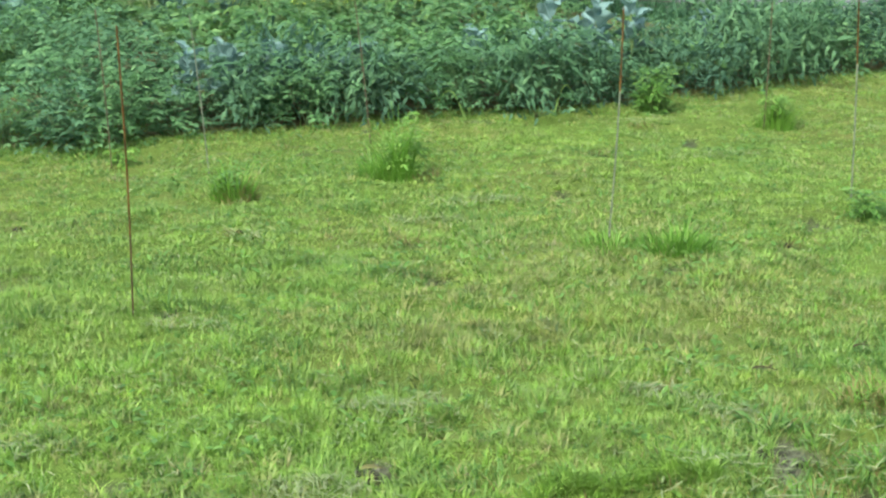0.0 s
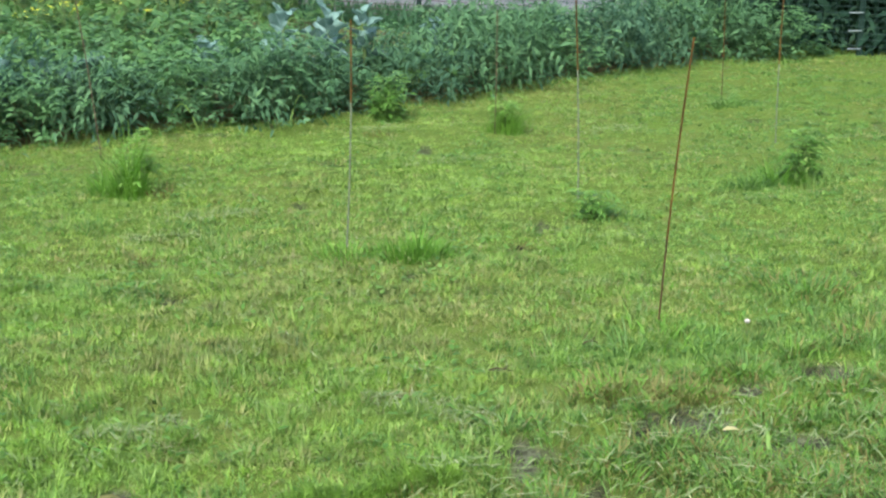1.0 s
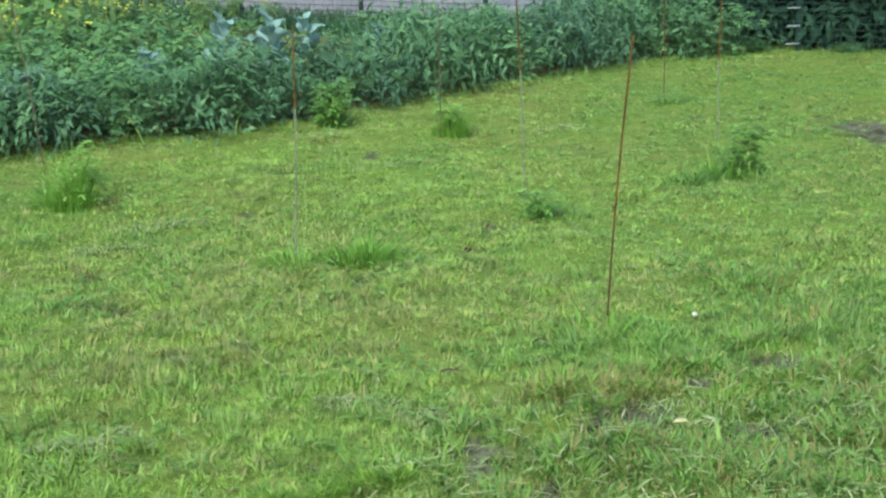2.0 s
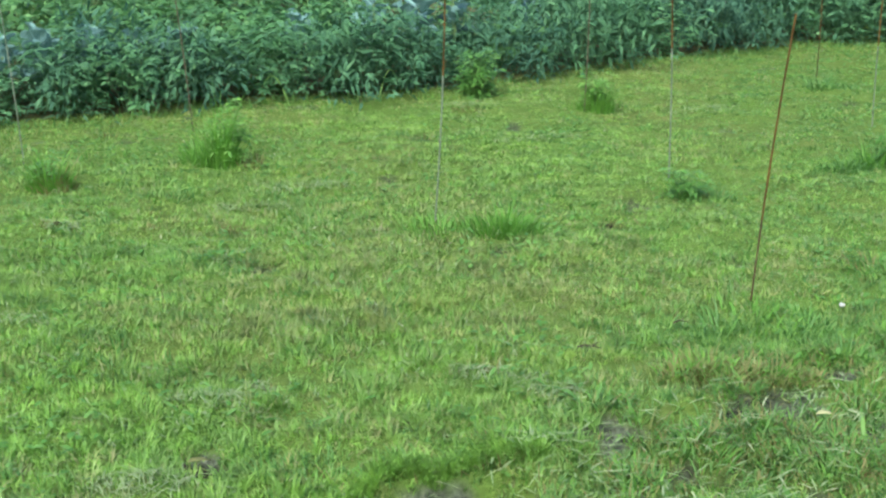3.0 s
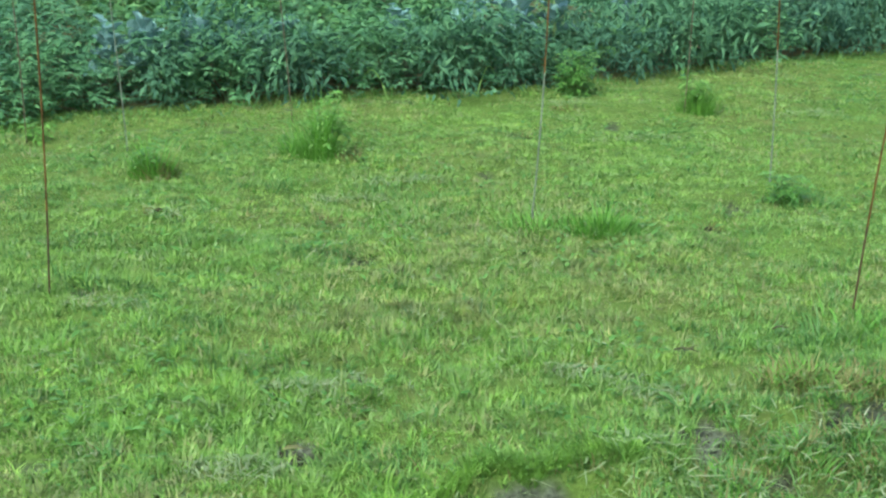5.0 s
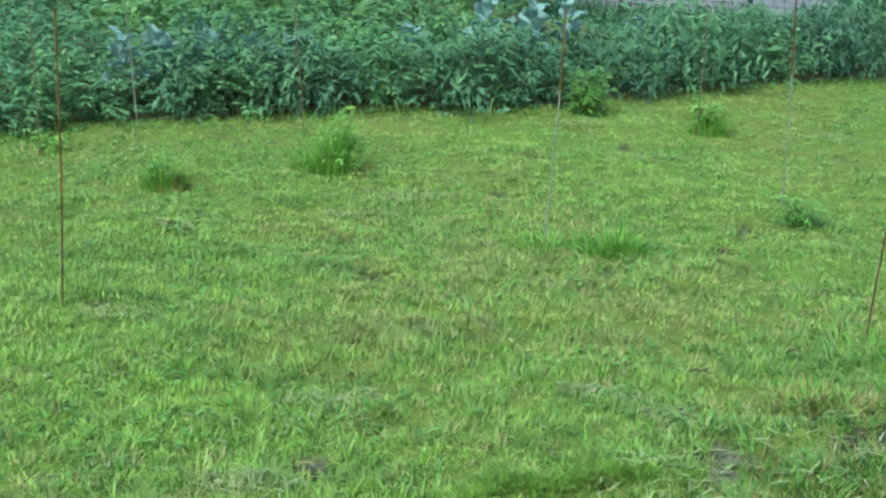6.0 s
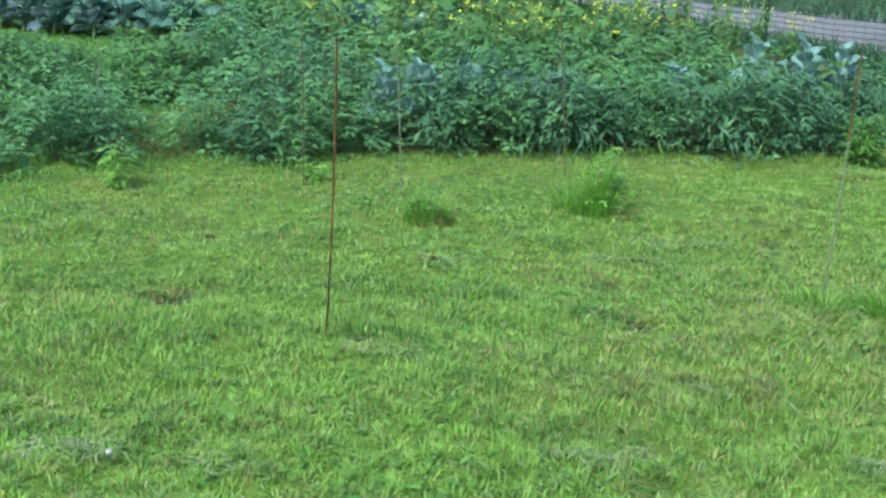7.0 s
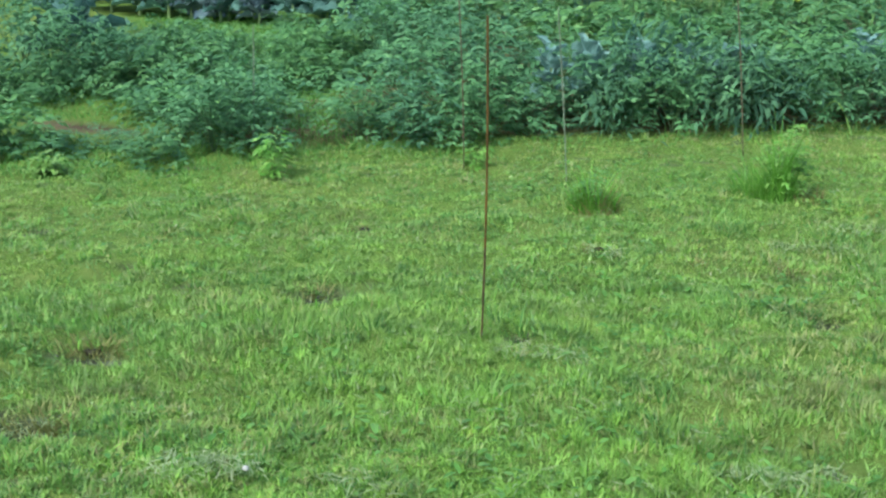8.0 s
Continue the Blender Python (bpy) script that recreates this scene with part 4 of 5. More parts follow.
seedling("seedling", 1.32, 5.40, 0.16, 0.6, 6, 0.034, M_DARKWEED, "dark green leafy weed beside a stake", 3, 0.06, 6)
tuft("grass_tuft", 1.42, 5.36, 0.16, 230, 0.05, 0.13, M_COARSE, "flattened blue-green grass tuft under a weed", lean=(0.5, 1.3), squash=0.7)
tuft("grass_tuft", 1.30, 5.40, 0.10, 120, 0.05, 0.14, M_LUSH, "dark green grass tuft at the foot of a weed", squash=0.7)
tuft("grass_tuft", 2.20, 5.86, 0.14, 330, 0.05, 0.12, M_COARSE, "dark green grass mound beside a seedling", squash=0.6, lean=(0.4, 1.3))
tuft("grass_tuft", 2.33, 5.92, 0.14, 300, 0.07, 0.17, M_LUSH, "dark green arching grass mound beside a seedling", squash=0.6, lean=(0.3, 1.2))
seedling("seedling", 2.47, 5.98, 0.33, 0.36, 7, 0.038, M_DARKWEED, "bushy dark green seedling standing in the lawn", 4, 0.09, 7)
seedling("seedling", 2.50, 6.02, 0.34, 0.25, 3, 0.055, M_PALE, "broad-leaved blue-green weed behind a grass mound", 2, 0.07, 17)
tuft("grass_tuft", 2.50, 5.86, 0.12, 160, 0.06, 0.17, M_PALE, "pale dry grass stalks under a seedling")
seedling("seedling", 1.15, 7.30, 0.25, 0.22, 8, 0.036, M_BRIGHT, "small leafy green seedling beside a stake", 3, 0.05, 8)
tuft("grass_tuft", 1.15, 7.26, 0.10, 420, 0.10, 0.25, M_LUSH, "green grass tuft at the foot of a seedling", lean=(0.1, 0.7))
tuft("grass_tuft", 2.62, 7.86, 0.11, 160, 0.06, 0.14, M_COARSE, "small green grass tuft at the foot of a far stake")
tuft("grass_tuft", 1.24, 3.80, 0.17, 110, 0.04, 0.15, M_LUSH, "loose long-bladed grass tuft around a rusted stake", width=(0.006, 0.011), lean=(0.4, 1.25))
tuft("grass_tuft", 1.40, 3.72, 0.14, 170, 0.05, 0.13, M_COARSE, "spreading blue-green grass tuft beside a stake", lean=(0.5, 1.2))
tuft("grass_tuft", 1.12, 3.70, 0.10, 110, 0.04, 0.12, M_COARSE, "spreading blue-green grass tuft beside a stake", lean=(0.5, 1.2))
seedling("seedling", -3.06, 5.60, 0.25, 0.30, 5, 0.042, M_BRIGHT, "pale yellow-green seedling at the lawn's edge", 2, 0.06, 9)
seedling("seedling", -2.25, 6.08, 0.11, 0.5, 4, 0.035, M_BRIGHT, "small pale seedling beside a thin stake", 2, 0.04, 10)
seedling("seedling", -4.13, 5.34, 0.12, 0.4, 4, 0.05, M_PALE, "thin pale sprout at the edge of the bed", 2, 0.04, 11)
tuft("grass_tuft", -1.36, 3.98, 0.10, 60, 0.04, 0.09, M_COARSE, "a few coarse blades beside a rusted stake")
tuft("grass_tuft", -1.46, 4.05, 0.06, 40, 0.05, 0.12, M_COARSE, "thin wiry weed behind a rusted stake")
# tussocks that the mower scalped: withered blades over earth and shade-dark clods
for x, y, r, c, low, high in ((-0.42, 4.42, 0.085, 150, 0.02, 0.05), (-0.61, 4.93, 0.075, 120, 0.02, 0.055), (-1.32, 4.87, 0.06, 90, 0.015, 0.04), (0.93, 4.98, 0.06, 80, 0.02, 0.05), (0.42, 7.22, 0.11, 110, 0.015, 0.04), (0.18, 6.56, 0.08, 90, 0.015, 0.045),
                              (-1.49, 6.52, 0.08, 90, 0.015, 0.04), (-0.32, 3.25, 0.06, 120, 0.02, 0.05), (-2.30, 4.93, 0.08, 100, 0.015, 0.04), (-2.57, 3.44, 0.14, 260, 0.02, 0.05), (-2.14, 4.18, 0.08, 100, 0.02, 0.05), (-2.36, 2.92, 0.14, 340, 0.02, 0.065),
                              (-0.95, 4.86, 0.05, 60, 0.02, 0.04), (0.35, 3.40, 0.08, 110, 0.02, 0.05), (1.06, 3.34, 0.12, 200, 0.02, 0.055), (1.22, 3.36, 0.11, 190, 0.02, 0.055), (-0.72, 4.55, 0.05, 60, 0.02, 0.04), (0.52, 4.28, 0.06, 70, 0.02, 0.04)):
    tuft("scalped_tussock", x, y, r, int(1.5 * c), 1.2 * low, 1.2 * high, M_BROWN, "short withered olive-brown tussock in the mown lawn", width=(0.004, 0.007), lean=(0.3, 1.3), squash=0.7)


# ---- small things on the lawn ----
def clod(x, y, size, seed, label):
    size = tuple(0.5 * s for s in size)
    ob = lump("earth_clod", size, seed, M_CLOD, None, 0.35, label)
    ob.location = (x, y, float(ground_z(x, y)) + size[2] * 0.45)
    return tagged(ob, "", "clod", "clods on the lawn")


clod(-1.35, 3.95, (0.045, 0.03, 0.024), 1.3, "small dark earth clod near a stake")
clod(-0.47, 4.40, (0.055, 0.030, 0.026), 2.1, "earth clod in a bald spot, dark for shade under withered grass")
clod(-0.39, 4.395, (0.060, 0.030, 0.028), 3.7, "earth clod in a bald spot, dark for shade under withered grass")
# these two give the cavity under the leaf its shade by colour
clod(-0.41, 2.765, (0.042, 0.038, 0.055), 4.9, "crumbly clod under a withered leaf, blackened for cavity shade")
clod(-0.455, 2.78, (0.030, 0.028, 0.024), 5.5, "crumbly clod under a withered leaf, blackened for cavity shade")
clod(-0.62, 4.90, (0.035, 0.025, 0.022), 10.4, "small earth clod in a scalped tussock, dark for the shade below")
clod(-1.31, 4.86, (0.03, 0.02, 0.02), 11.2, "small earth clod in a scalped tussock, dark for the shade below")
clod(0.93, 4.96, (0.035, 0.025, 0.02), 12.7, "small earth clod in a scalped tussock, dark for the shade below")
# two lumps added to darken the foot of brown grass tussocks
clod(-2.30, 4.93, (0.045, 0.03, 0.022), 6.1, "low dark clod added under a brown tussock in the lawn")
clod(-2.56, 3.42, (0.06, 0.04, 0.022), 7.7, "low dark clod added under a brown tussock in the lawn")
# lumps put into the gaps as the shadow under overhanging grass
clod(1.53, 3.13, (0.10, 0.06, 0.04), 8.3, "reddish clod beside bare clay, dark as a shaded gap")
clod(1.22, 3.26, (0.07, 0.03, 0.03), 9.1, "small clod beside bare clay, dark as a shaded gap")


def crumbs(count):
    """Crumbs of clay and earth on the bald spots and in the rut."""
    rng_ = np.random.RandomState(77)
    x, y = scatter(rng_, count, -2.8, 2.1, 1.9, 5.1, lambda x, y: np.clip(bald(x, y) - 0.25, 0, 1) * np.clip((3.6 / (y + 0.6)) ** 2, 0, 1))
    n = len(x)
    r = rng_.uniform(0.0015, 0.0055, n)
    unit = np.array([(1, 0, 0), (0, 1, 0), (-1, 0, 0), (0, -1, 0), (0, 0, 0.8), (0, 0, -0.8)], float)
    v = np.stack([x, y, ground_z(x, y) + 0.3 * r], -1)[:, None] + (unit[None] + rng_.normal(0, 0.22, (n, 6, 3))) * r[:, None, None]
    tri = np.array([(0, 1, 4), (1, 2, 4), (2, 3, 4), (3, 0, 4), (1, 0, 5), (2, 1, 5), (3, 2, 5), (0, 3, 5)])
    f = (np.arange(n)[:, None, None] * 6 + tri[None]).reshape(-1, 3)
    return tagged(mesh_ob("soil_crumbs", v.reshape(-1, 3), [f], M_CRUMB), "loose grey-brown crumbs of clay on bare spots", "soil", kind="stuff")


crumbs(90000)


def lying_leaf(name, x, y, z, length, width, turn, material, label, tilt=0.25):
    ob = leaves(name, np.array([[0, 0, 0.0]]), np.array([[1.0, 0, tilt]]), np.array([[0, 0, 1.0]]), np.array([length]), np.array([width]), material, shape="oval", fold=0.3, droop=0.35)
    mod = ob.modifiers.new("thickness", "SOLIDIFY")
    mod.thickness = 0.0012
    ob.matrix_basis = pose(x, y, float(ground_z(x, y)) + z, 0, 0, turn)
    return tagged(ob, label, "leaf", "fallen leaves")


lying_leaf("fallen_leaf", -0.445, 2.75, 0.040, 0.060, 0.022, 20, M_BROWN, "withered grey-green leaf lying over a clod")
lying_leaf("fallen_leaf", 1.30, 3.03, 0.05, 0.06, 0.026, 200, M_WITHERED, "pale yellowish leaf caught in long grass", 0.6)
lying_leaf("fallen_leaf", 1.36, 2.98, 0.06, 0.08, 0.012, 260, M_PALE, "curled pale yellowish leaf in long grass", -0.3)
lying_leaf("fallen_leaf", -3.00, 4.72, 0.05, 0.08, 0.025, 10, M_PALE, "small whitish leaf lying on the lawn", 0.1)
lying_leaf("fallen_leaf", -3.74, 5.07, 0.05, 0.10, 0.03, 15, M_PALE, "small whitish leaf lying on the lawn", 0.1)
for x, y, s in ((1.585, 3.92, 0.010), (-1.675, 2.79, 0.009)):
    stone = lump("pebble", (s, s * 0.85, s * 0.8), x, M_STONE, None, 0.2, "small white pebble lying in the grass")
    stone.location = (x, y, float(ground_z(x, y)) + 0.03)
    tagged(stone, "", "pebble", "pebbles")


def twig(x, y, length, turn, label):
    rng = np.random.RandomState(int(length * 1000))
    t = np.linspace(0, 1, 9)
    p = np.stack([length * (t - 0.5), 0.004 * np.sin(t * 5) + rng.normal(0, 0.002, 9), 0.022 + 0.006 * np.sin(t * 3.0)], -1)
    side = np.array([p[5], p[5] + [0.008, 0.008, 0.004], p[5] + [0.018, 0.014, 0.008]])
    ob = tubes("twig", [p, side], [0.0027 * (1.2 - 0.7 * t), np.array([0.002, 0.0017, 0.001])], M_BARK, None, 6)
    ob.matrix_basis = pose(x, y, float(ground_z(x, y)), 0, 0, turn)
    return tagged(ob, label, "twig", "twigs")


twig(0.68, 3.55, 0.075, -8, "short brown dry twig lying on the grass")
twig(1.0, 3.74, 0.05, 12, "short dark dry twig lying on the grass")


def clippings(x, y, rx, ry, count, turn, label):
    rng = np.random.RandomState(int(abs(x * 1000)) + count)
    ob = thing("cut_grass_clump", (x, y, float(ground_z(x, y))), label, "grass clippings", "clumps of cut grass", turn)
    a, q = rng.uniform(0, 6.28, count), np.sqrt(rng.rand(count))
    at = np.stack([rx * q * np.cos(a), ry * q * np.sin(a), 0.012 + 0.035 * (1 - q) * rng.rand(count)], -1)
    az = rng.uniform(0, 6.28, count)
    way = np.stack([np.cos(az), np.sin(az), rng.uniform(-0.2, 0.25, count)], -1)
    leaves("strand", at, way, np.tile([0, 0, 1.0], (count, 1)), rng.uniform(0.03, 0.085, count), rng.uniform(0.002, 0.004, count), M_STRAW, ob, droop=0.15)
    return ob


for x, y, rx, ry, c, turn in ((-0.33, 3.26, 0.07, 0.05, 90, 10), (-0.45, 3.17, 0.12, 0.05, 160, 5), (-0.55, 2.66, 0.15, 0.06, 230, 8), (0.38, 3.34, 0.16, 0.05, 190, -20), (-0.37, 5.53, 0.22, 0.05, 170, 12),
                              (-0.55, 5.24, 0.20, 0.05, 160, 8), (0.56, 3.2, 0.16, 0.05, 160, -25), (-1.80, 2.78, 0.16, 0.07, 230, 20), (-1.38, 2.84, 0.10, 0.05, 120, 0), (1.77, 7.24, 0.25, 0.06, 150, 20),
                              (0.75, 6.48, 0.28, 0.06, 170, 15), (-1.3, 4.83, 0.10, 0.06, 80, 0), (0.46, 7.32, 0.2, 0.06, 110, 10), (-2.35, 2.9, 0.14, 0.09, 200, 30), (0.14, 2.6, 0.2, 0.05, 200, 25), (-1.2, 3.78, 0.16, 0.05, 130, 0)):
    clippings(x, y, rx, ry, int(c * 0.7), turn, "loose mat of greyish cut grass lying on the lawn")


# ---- vegetable bed ----
def bush(name, height, radius, count, leaf, material, kind, label, category, group, seed, stems=9, aspect=0.34):
    """A bushy plant: branching stems and a dome of leaves, denser outside, with gaps."""
    rng = np.random.RandomState(seed)
    ob = thing(name, (0, 0, 0), label, category, group)
    paths, rads = [], []
    for _ in range(stems):
        a, sp = rng.uniform(0, 6.28), rng.uniform(0.1, 0.75)
        t = np.linspace(0, 1, 6)
        h = height * rng.uniform(0.6, 0.92)
        paths.append(np.stack([np.cos(a) * radius * sp * t**1.4, np.sin(a) * radius * sp * t**1.4, h * t - 0.03], -1))
        rads.append(0.0042 * (1.1 - 0.8 * t))
    tubes("stem", paths, rads, M_STEMSHADE, ob, 4)
    a = rng.uniform(0, 6.28, count)
    zf = rng.beta(1.35, 1.25, count)
    q = np.sqrt(rng.uniform(0.15, 1.0, count)) * np.sqrt(np.clip(1 - (zf * 0.97 - 0.25) ** 2, 0.05, 1))
    lumpy = 0.8 + 0.6 * np.sin(a * 3 + seed) * np.sin(zf * 6 + seed) + rng.normal(0, 0.1, count)
    at = np.stack([radius * q * lumpy * np.cos(a), radius * q * lumpy * np.sin(a), height * (0.04 + 0.92 * zf) * (0.9 + 0.15 * lumpy)], -1)
    wild = rng.rand(count) < 0.14
    at[wild] *= rng.uniform(1.0, 1.38, (int(wild.sum()), 1))
    out = np.stack([np.cos(a), np.sin(a), np.zeros(count)], -1)
    if kind == "lance":
        way = out * rng.uniform(0.4, 1.2, (count, 1)) + rng.normal(0, 0.6, (count, 3)) + np.array([0, 0, 1.0]) * (rng.uniform(-0.55, 0.9, count) + 0.5 * (zf - 0.5))[:, None]
        up = np.array([0, 0, 1.0]) + 0.5 * out + rng.normal(0, 0.3, (count, 3))
        size = rng.uniform(0.55, 1.6, count) * leaf
        leaves("foliage", at, way, up, size, size * aspect * rng.uniform(0.8, 1.2, count), material, ob, "leaflet", droop=0.55)
    else:
        at2, way2 = pinnate(at, rng, 3, leaf * 1.5, leaf)
        m = len(at2)
        size = rng.uniform(0.6, 1.2, m) * leaf
        leaves("foliage", at2, way2, np.tile([0, 0, 1.0], (m, 1)) + rng.normal(0, 0.35, (m, 3)), size, size * aspect * rng.uniform(0.8, 1.2, m), material, ob, "leaflet", droop=0.35)
    return ob


def place(proto, x, y, turn, size, tall=1.0):
    ob = copy_thing(proto, pose(x, y, float(ground_z(x, y)), 0, 0, turn))
    ob.scale = (size, size, size * tall)
    return ob


def discard(protos):
    for p in protos:
        for o in (*p.children_recursive, p):
            bpy.data.objects.remove(o)


PEPPER = [bush("pepper_plant", 0.47, 0.29, 700, 0.058, M_BUSH, "lance", "dense dark blue-green bushy plant with long narrow leaves", "vegetable plant", "vegetable row", s, aspect=0.25) for s in range(101, 108)]
TOMATO = [bush("tomato_plant", 0.46, 0.31, 125, 0.050, M_FERNY, "pinnate", "bushy green plant with small divided leaves", "vegetable plant", "vegetable row", s, aspect=0.42) for s in range(201, 206)]
WEEDY = [bush("garden_weed", 0.44, 0.36, 110, 0.064, M_MID, "pinnate", "fresh green leafy weed growing between the vegetable rows", "weed", "weeds between the rows", s, aspect=0.44) for s in range(401, 405)]
SHRUB = [bush("shrub", 1.3, 0.75, 700, 0.17, M_SHADY, "lance", "leafy shrub behind the fence, shade put into its dark colour", "shrub", "shrubs behind the fence", s, 16) for s in range(301, 304)]
rng = random.Random(5)


def along(offset, step, jitter, x0, x1):
    """Points on a row at a distance behind the bed's front."""
    pts, x = [], x0
    while x < x1:
        y = float(np.interp(x, HX, HY))
        slope = float(np.interp(x + 0.1, HX, HY) - np.interp(x - 0.1, HX, HY)) / 0.2
        n = Vector((-slope, 1)).normalized()
        pts.append((x + n.x * offset + rng.uniform(-jitter, jitter), y + n.y * offset + rng.uniform(-jitter, jitter)))
        x += step / math.sqrt(1 + slope * slope)
    return pts


for off, step, x0, x1, size in ((0.17, 0.31, -1.75, 3.75, 0.92), (0.50, 0.34, -1.7, 3.9, 1.0), (0.95, 0.42, 0.9, 3.9, 0.84), (1.4, 0.5, 1.6, 3.6, 0.78)):
    for x, y in along(off, step, 0.09, x0, x1):
        place(rng.choice(PEPPER if rng.random() < 0.58 else TOMATO), x, y, rng.uniform(0, 360), size * rng.uniform(0.74, 1.18), rng.uniform(0.82, 1.15))
for x, y, s, t in ((-3.85, 6.05, 0.8, 0.85), (-3.58, 5.95, 0.95, 1.0), (-3.36, 6.10, 0.8, 0.95), (-3.70, 6.40, 0.9, 1.0), (-3.95, 6.55, 0.6, 0.7), (-3.02, 6.50, 0.85, 0.9), (-2.70, 6.42, 0.95, 1.0), (-2.42, 6.56, 0.9, 0.95),
                   (-2.85, 6.85, 1.0, 1.15), (-2.50, 6.92, 1.0, 1.1), (-2.20, 6.88, 0.8, 0.9), (-3.12, 6.90, 0.7, 0.8), (-2.70, 7.35, 1.05, 1.2), (-3.05, 7.75, 1.0, 1.2), (-2.40, 7.40, 0.95, 1.0), (-3.50, 8.10, 1.1, 1.1),
                   (-3.90, 8.65, 1.15, 1.2), (-3.30, 8.60, 1.1, 1.1), (-2.70, 8.20, 1.0, 1.0), (-5.10, 7.28, 0.95, 1.05), (-5.40, 7.15, 1.0, 1.1), (-5.65, 7.50, 1.1, 1.15), (-5.95, 7.10, 1.0, 1.0), (-6.2, 7.9, 1.2, 1.2),
                   (-5.3, 7.75, 0.9, 1.0), (-1.80, 7.12, 0.75, 0.85), (-2.05, 7.55, 0.8, 0.9), (-4.15, 5.95, 0.5, 0.5), (-4.3, 6.75, 0.6, 0.55), (-4.55, 7.0, 0.55, 0.5),
                   (3.35, 9.85, 0.7, 0.8), (3.65, 9.92, 0.55, 0.6), (3.95, 9.95, 0.5, 0.45), (4.6, 9.72, 0.45, 0.4), (5.0, 9.45, 0.45, 0.4)):
    place(rng.choice(TOMATO), x, y, rng.uniform(0, 360), s, t)
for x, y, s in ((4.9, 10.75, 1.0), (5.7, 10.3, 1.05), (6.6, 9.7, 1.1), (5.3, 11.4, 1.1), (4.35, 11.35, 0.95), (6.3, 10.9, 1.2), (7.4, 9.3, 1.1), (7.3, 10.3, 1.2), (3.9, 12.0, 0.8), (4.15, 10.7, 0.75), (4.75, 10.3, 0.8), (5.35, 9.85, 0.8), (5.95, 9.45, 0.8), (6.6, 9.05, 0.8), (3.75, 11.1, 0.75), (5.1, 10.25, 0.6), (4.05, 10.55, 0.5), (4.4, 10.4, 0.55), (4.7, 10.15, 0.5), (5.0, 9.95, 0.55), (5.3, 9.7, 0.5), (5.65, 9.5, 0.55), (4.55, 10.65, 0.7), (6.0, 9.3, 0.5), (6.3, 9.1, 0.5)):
    # the large ones are stretched, tops unseen, to keep sky light off the row
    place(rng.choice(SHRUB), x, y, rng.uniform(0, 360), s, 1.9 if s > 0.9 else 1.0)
for x, y, s in ((-1.55, 7.72, 0.9), (-2.15, 8.0, 1.0), (-1.2, 8.0, 0.9), (-0.8, 8.05, 0.8), (-1.7, 8.4, 1.1), (-1.05, 8.6, 1.0), (-0.45, 8.9, 1.0), (-2.35, 8.75, 1.1), (-1.6, 9.0, 1.1), (-0.9, 9.3, 1.1), (0.1, 9.1, 0.75), (-0.2, 9.6, 0.75),
                (-2.9, 9.4, 1.1), (-2.2, 9.5, 1.1), (-1.4, 9.8, 1.1), (0.7, 9.5, 0.7), (0.4, 10.2, 0.65), (1.3, 9.9, 0.65), (-3.6, 9.9, 1.1), (-0.6, 10.4, 1.0), (1.0, 10.9, 0.65), (1.9, 10.6, 0.7), (0.0, 11.2, 0.65), (-1.9, 10.6, 1.1), (2.4, 10.3, 0.8),
                (-2.8, 10.8, 1.1), (-1.2, 11.6, 1.2), (2.9, 10.5, 1.0), (-4.7, 11.3, 1.1), (-4.2, 10.2, 1.0), (-4.35, 8.3, 0.6), (-4.0, 7.85, 0.65), (-4.55, 9.2, 0.6), (-4.1, 9.4, 0.8), (-4.85, 8.7, 0.45), (-4.5, 7.6, 0.45), (-5.0, 9.6, 0.5), (-0.44, 10.1, 0.75),
                (-3.45, 12.4, 1.4), (-3.05, 12.3, 1.4), (-2.75, 12.6, 1.4), (-2.35, 12.4, 1.35), (-3.8, 12.8, 1.4)):
    place(rng.choice(WEEDY), x, y, rng.uniform(0, 360), s, rng.uniform(0.85, 1.1))
LOWWEED = [bush("low_weed", 0.22, 0.30, 85, 0.05, M_MID, "pinnate", "low sprawling green weed in the grass lane", "weed", "weeds in the lane", s, 5, aspect=0.42) for s in (501, 502, 503)]
for i in range(58):
    x, y = rng.uniform(-5.9, -3.7), rng.uniform(5.6, 9.2)
    if math.hypot((x + 4.62) / 0.6, (y - 6.2) / 0.4) > 1.0:
        place(rng.choice(LOWWEED), x, y, rng.uniform(0, 360), rng.uniform(0.7, 1.3), rng.uniform(0.7, 1.2))
discard(PEPPER + TOMATO + SHRUB + WEEDY + LOWWEED)


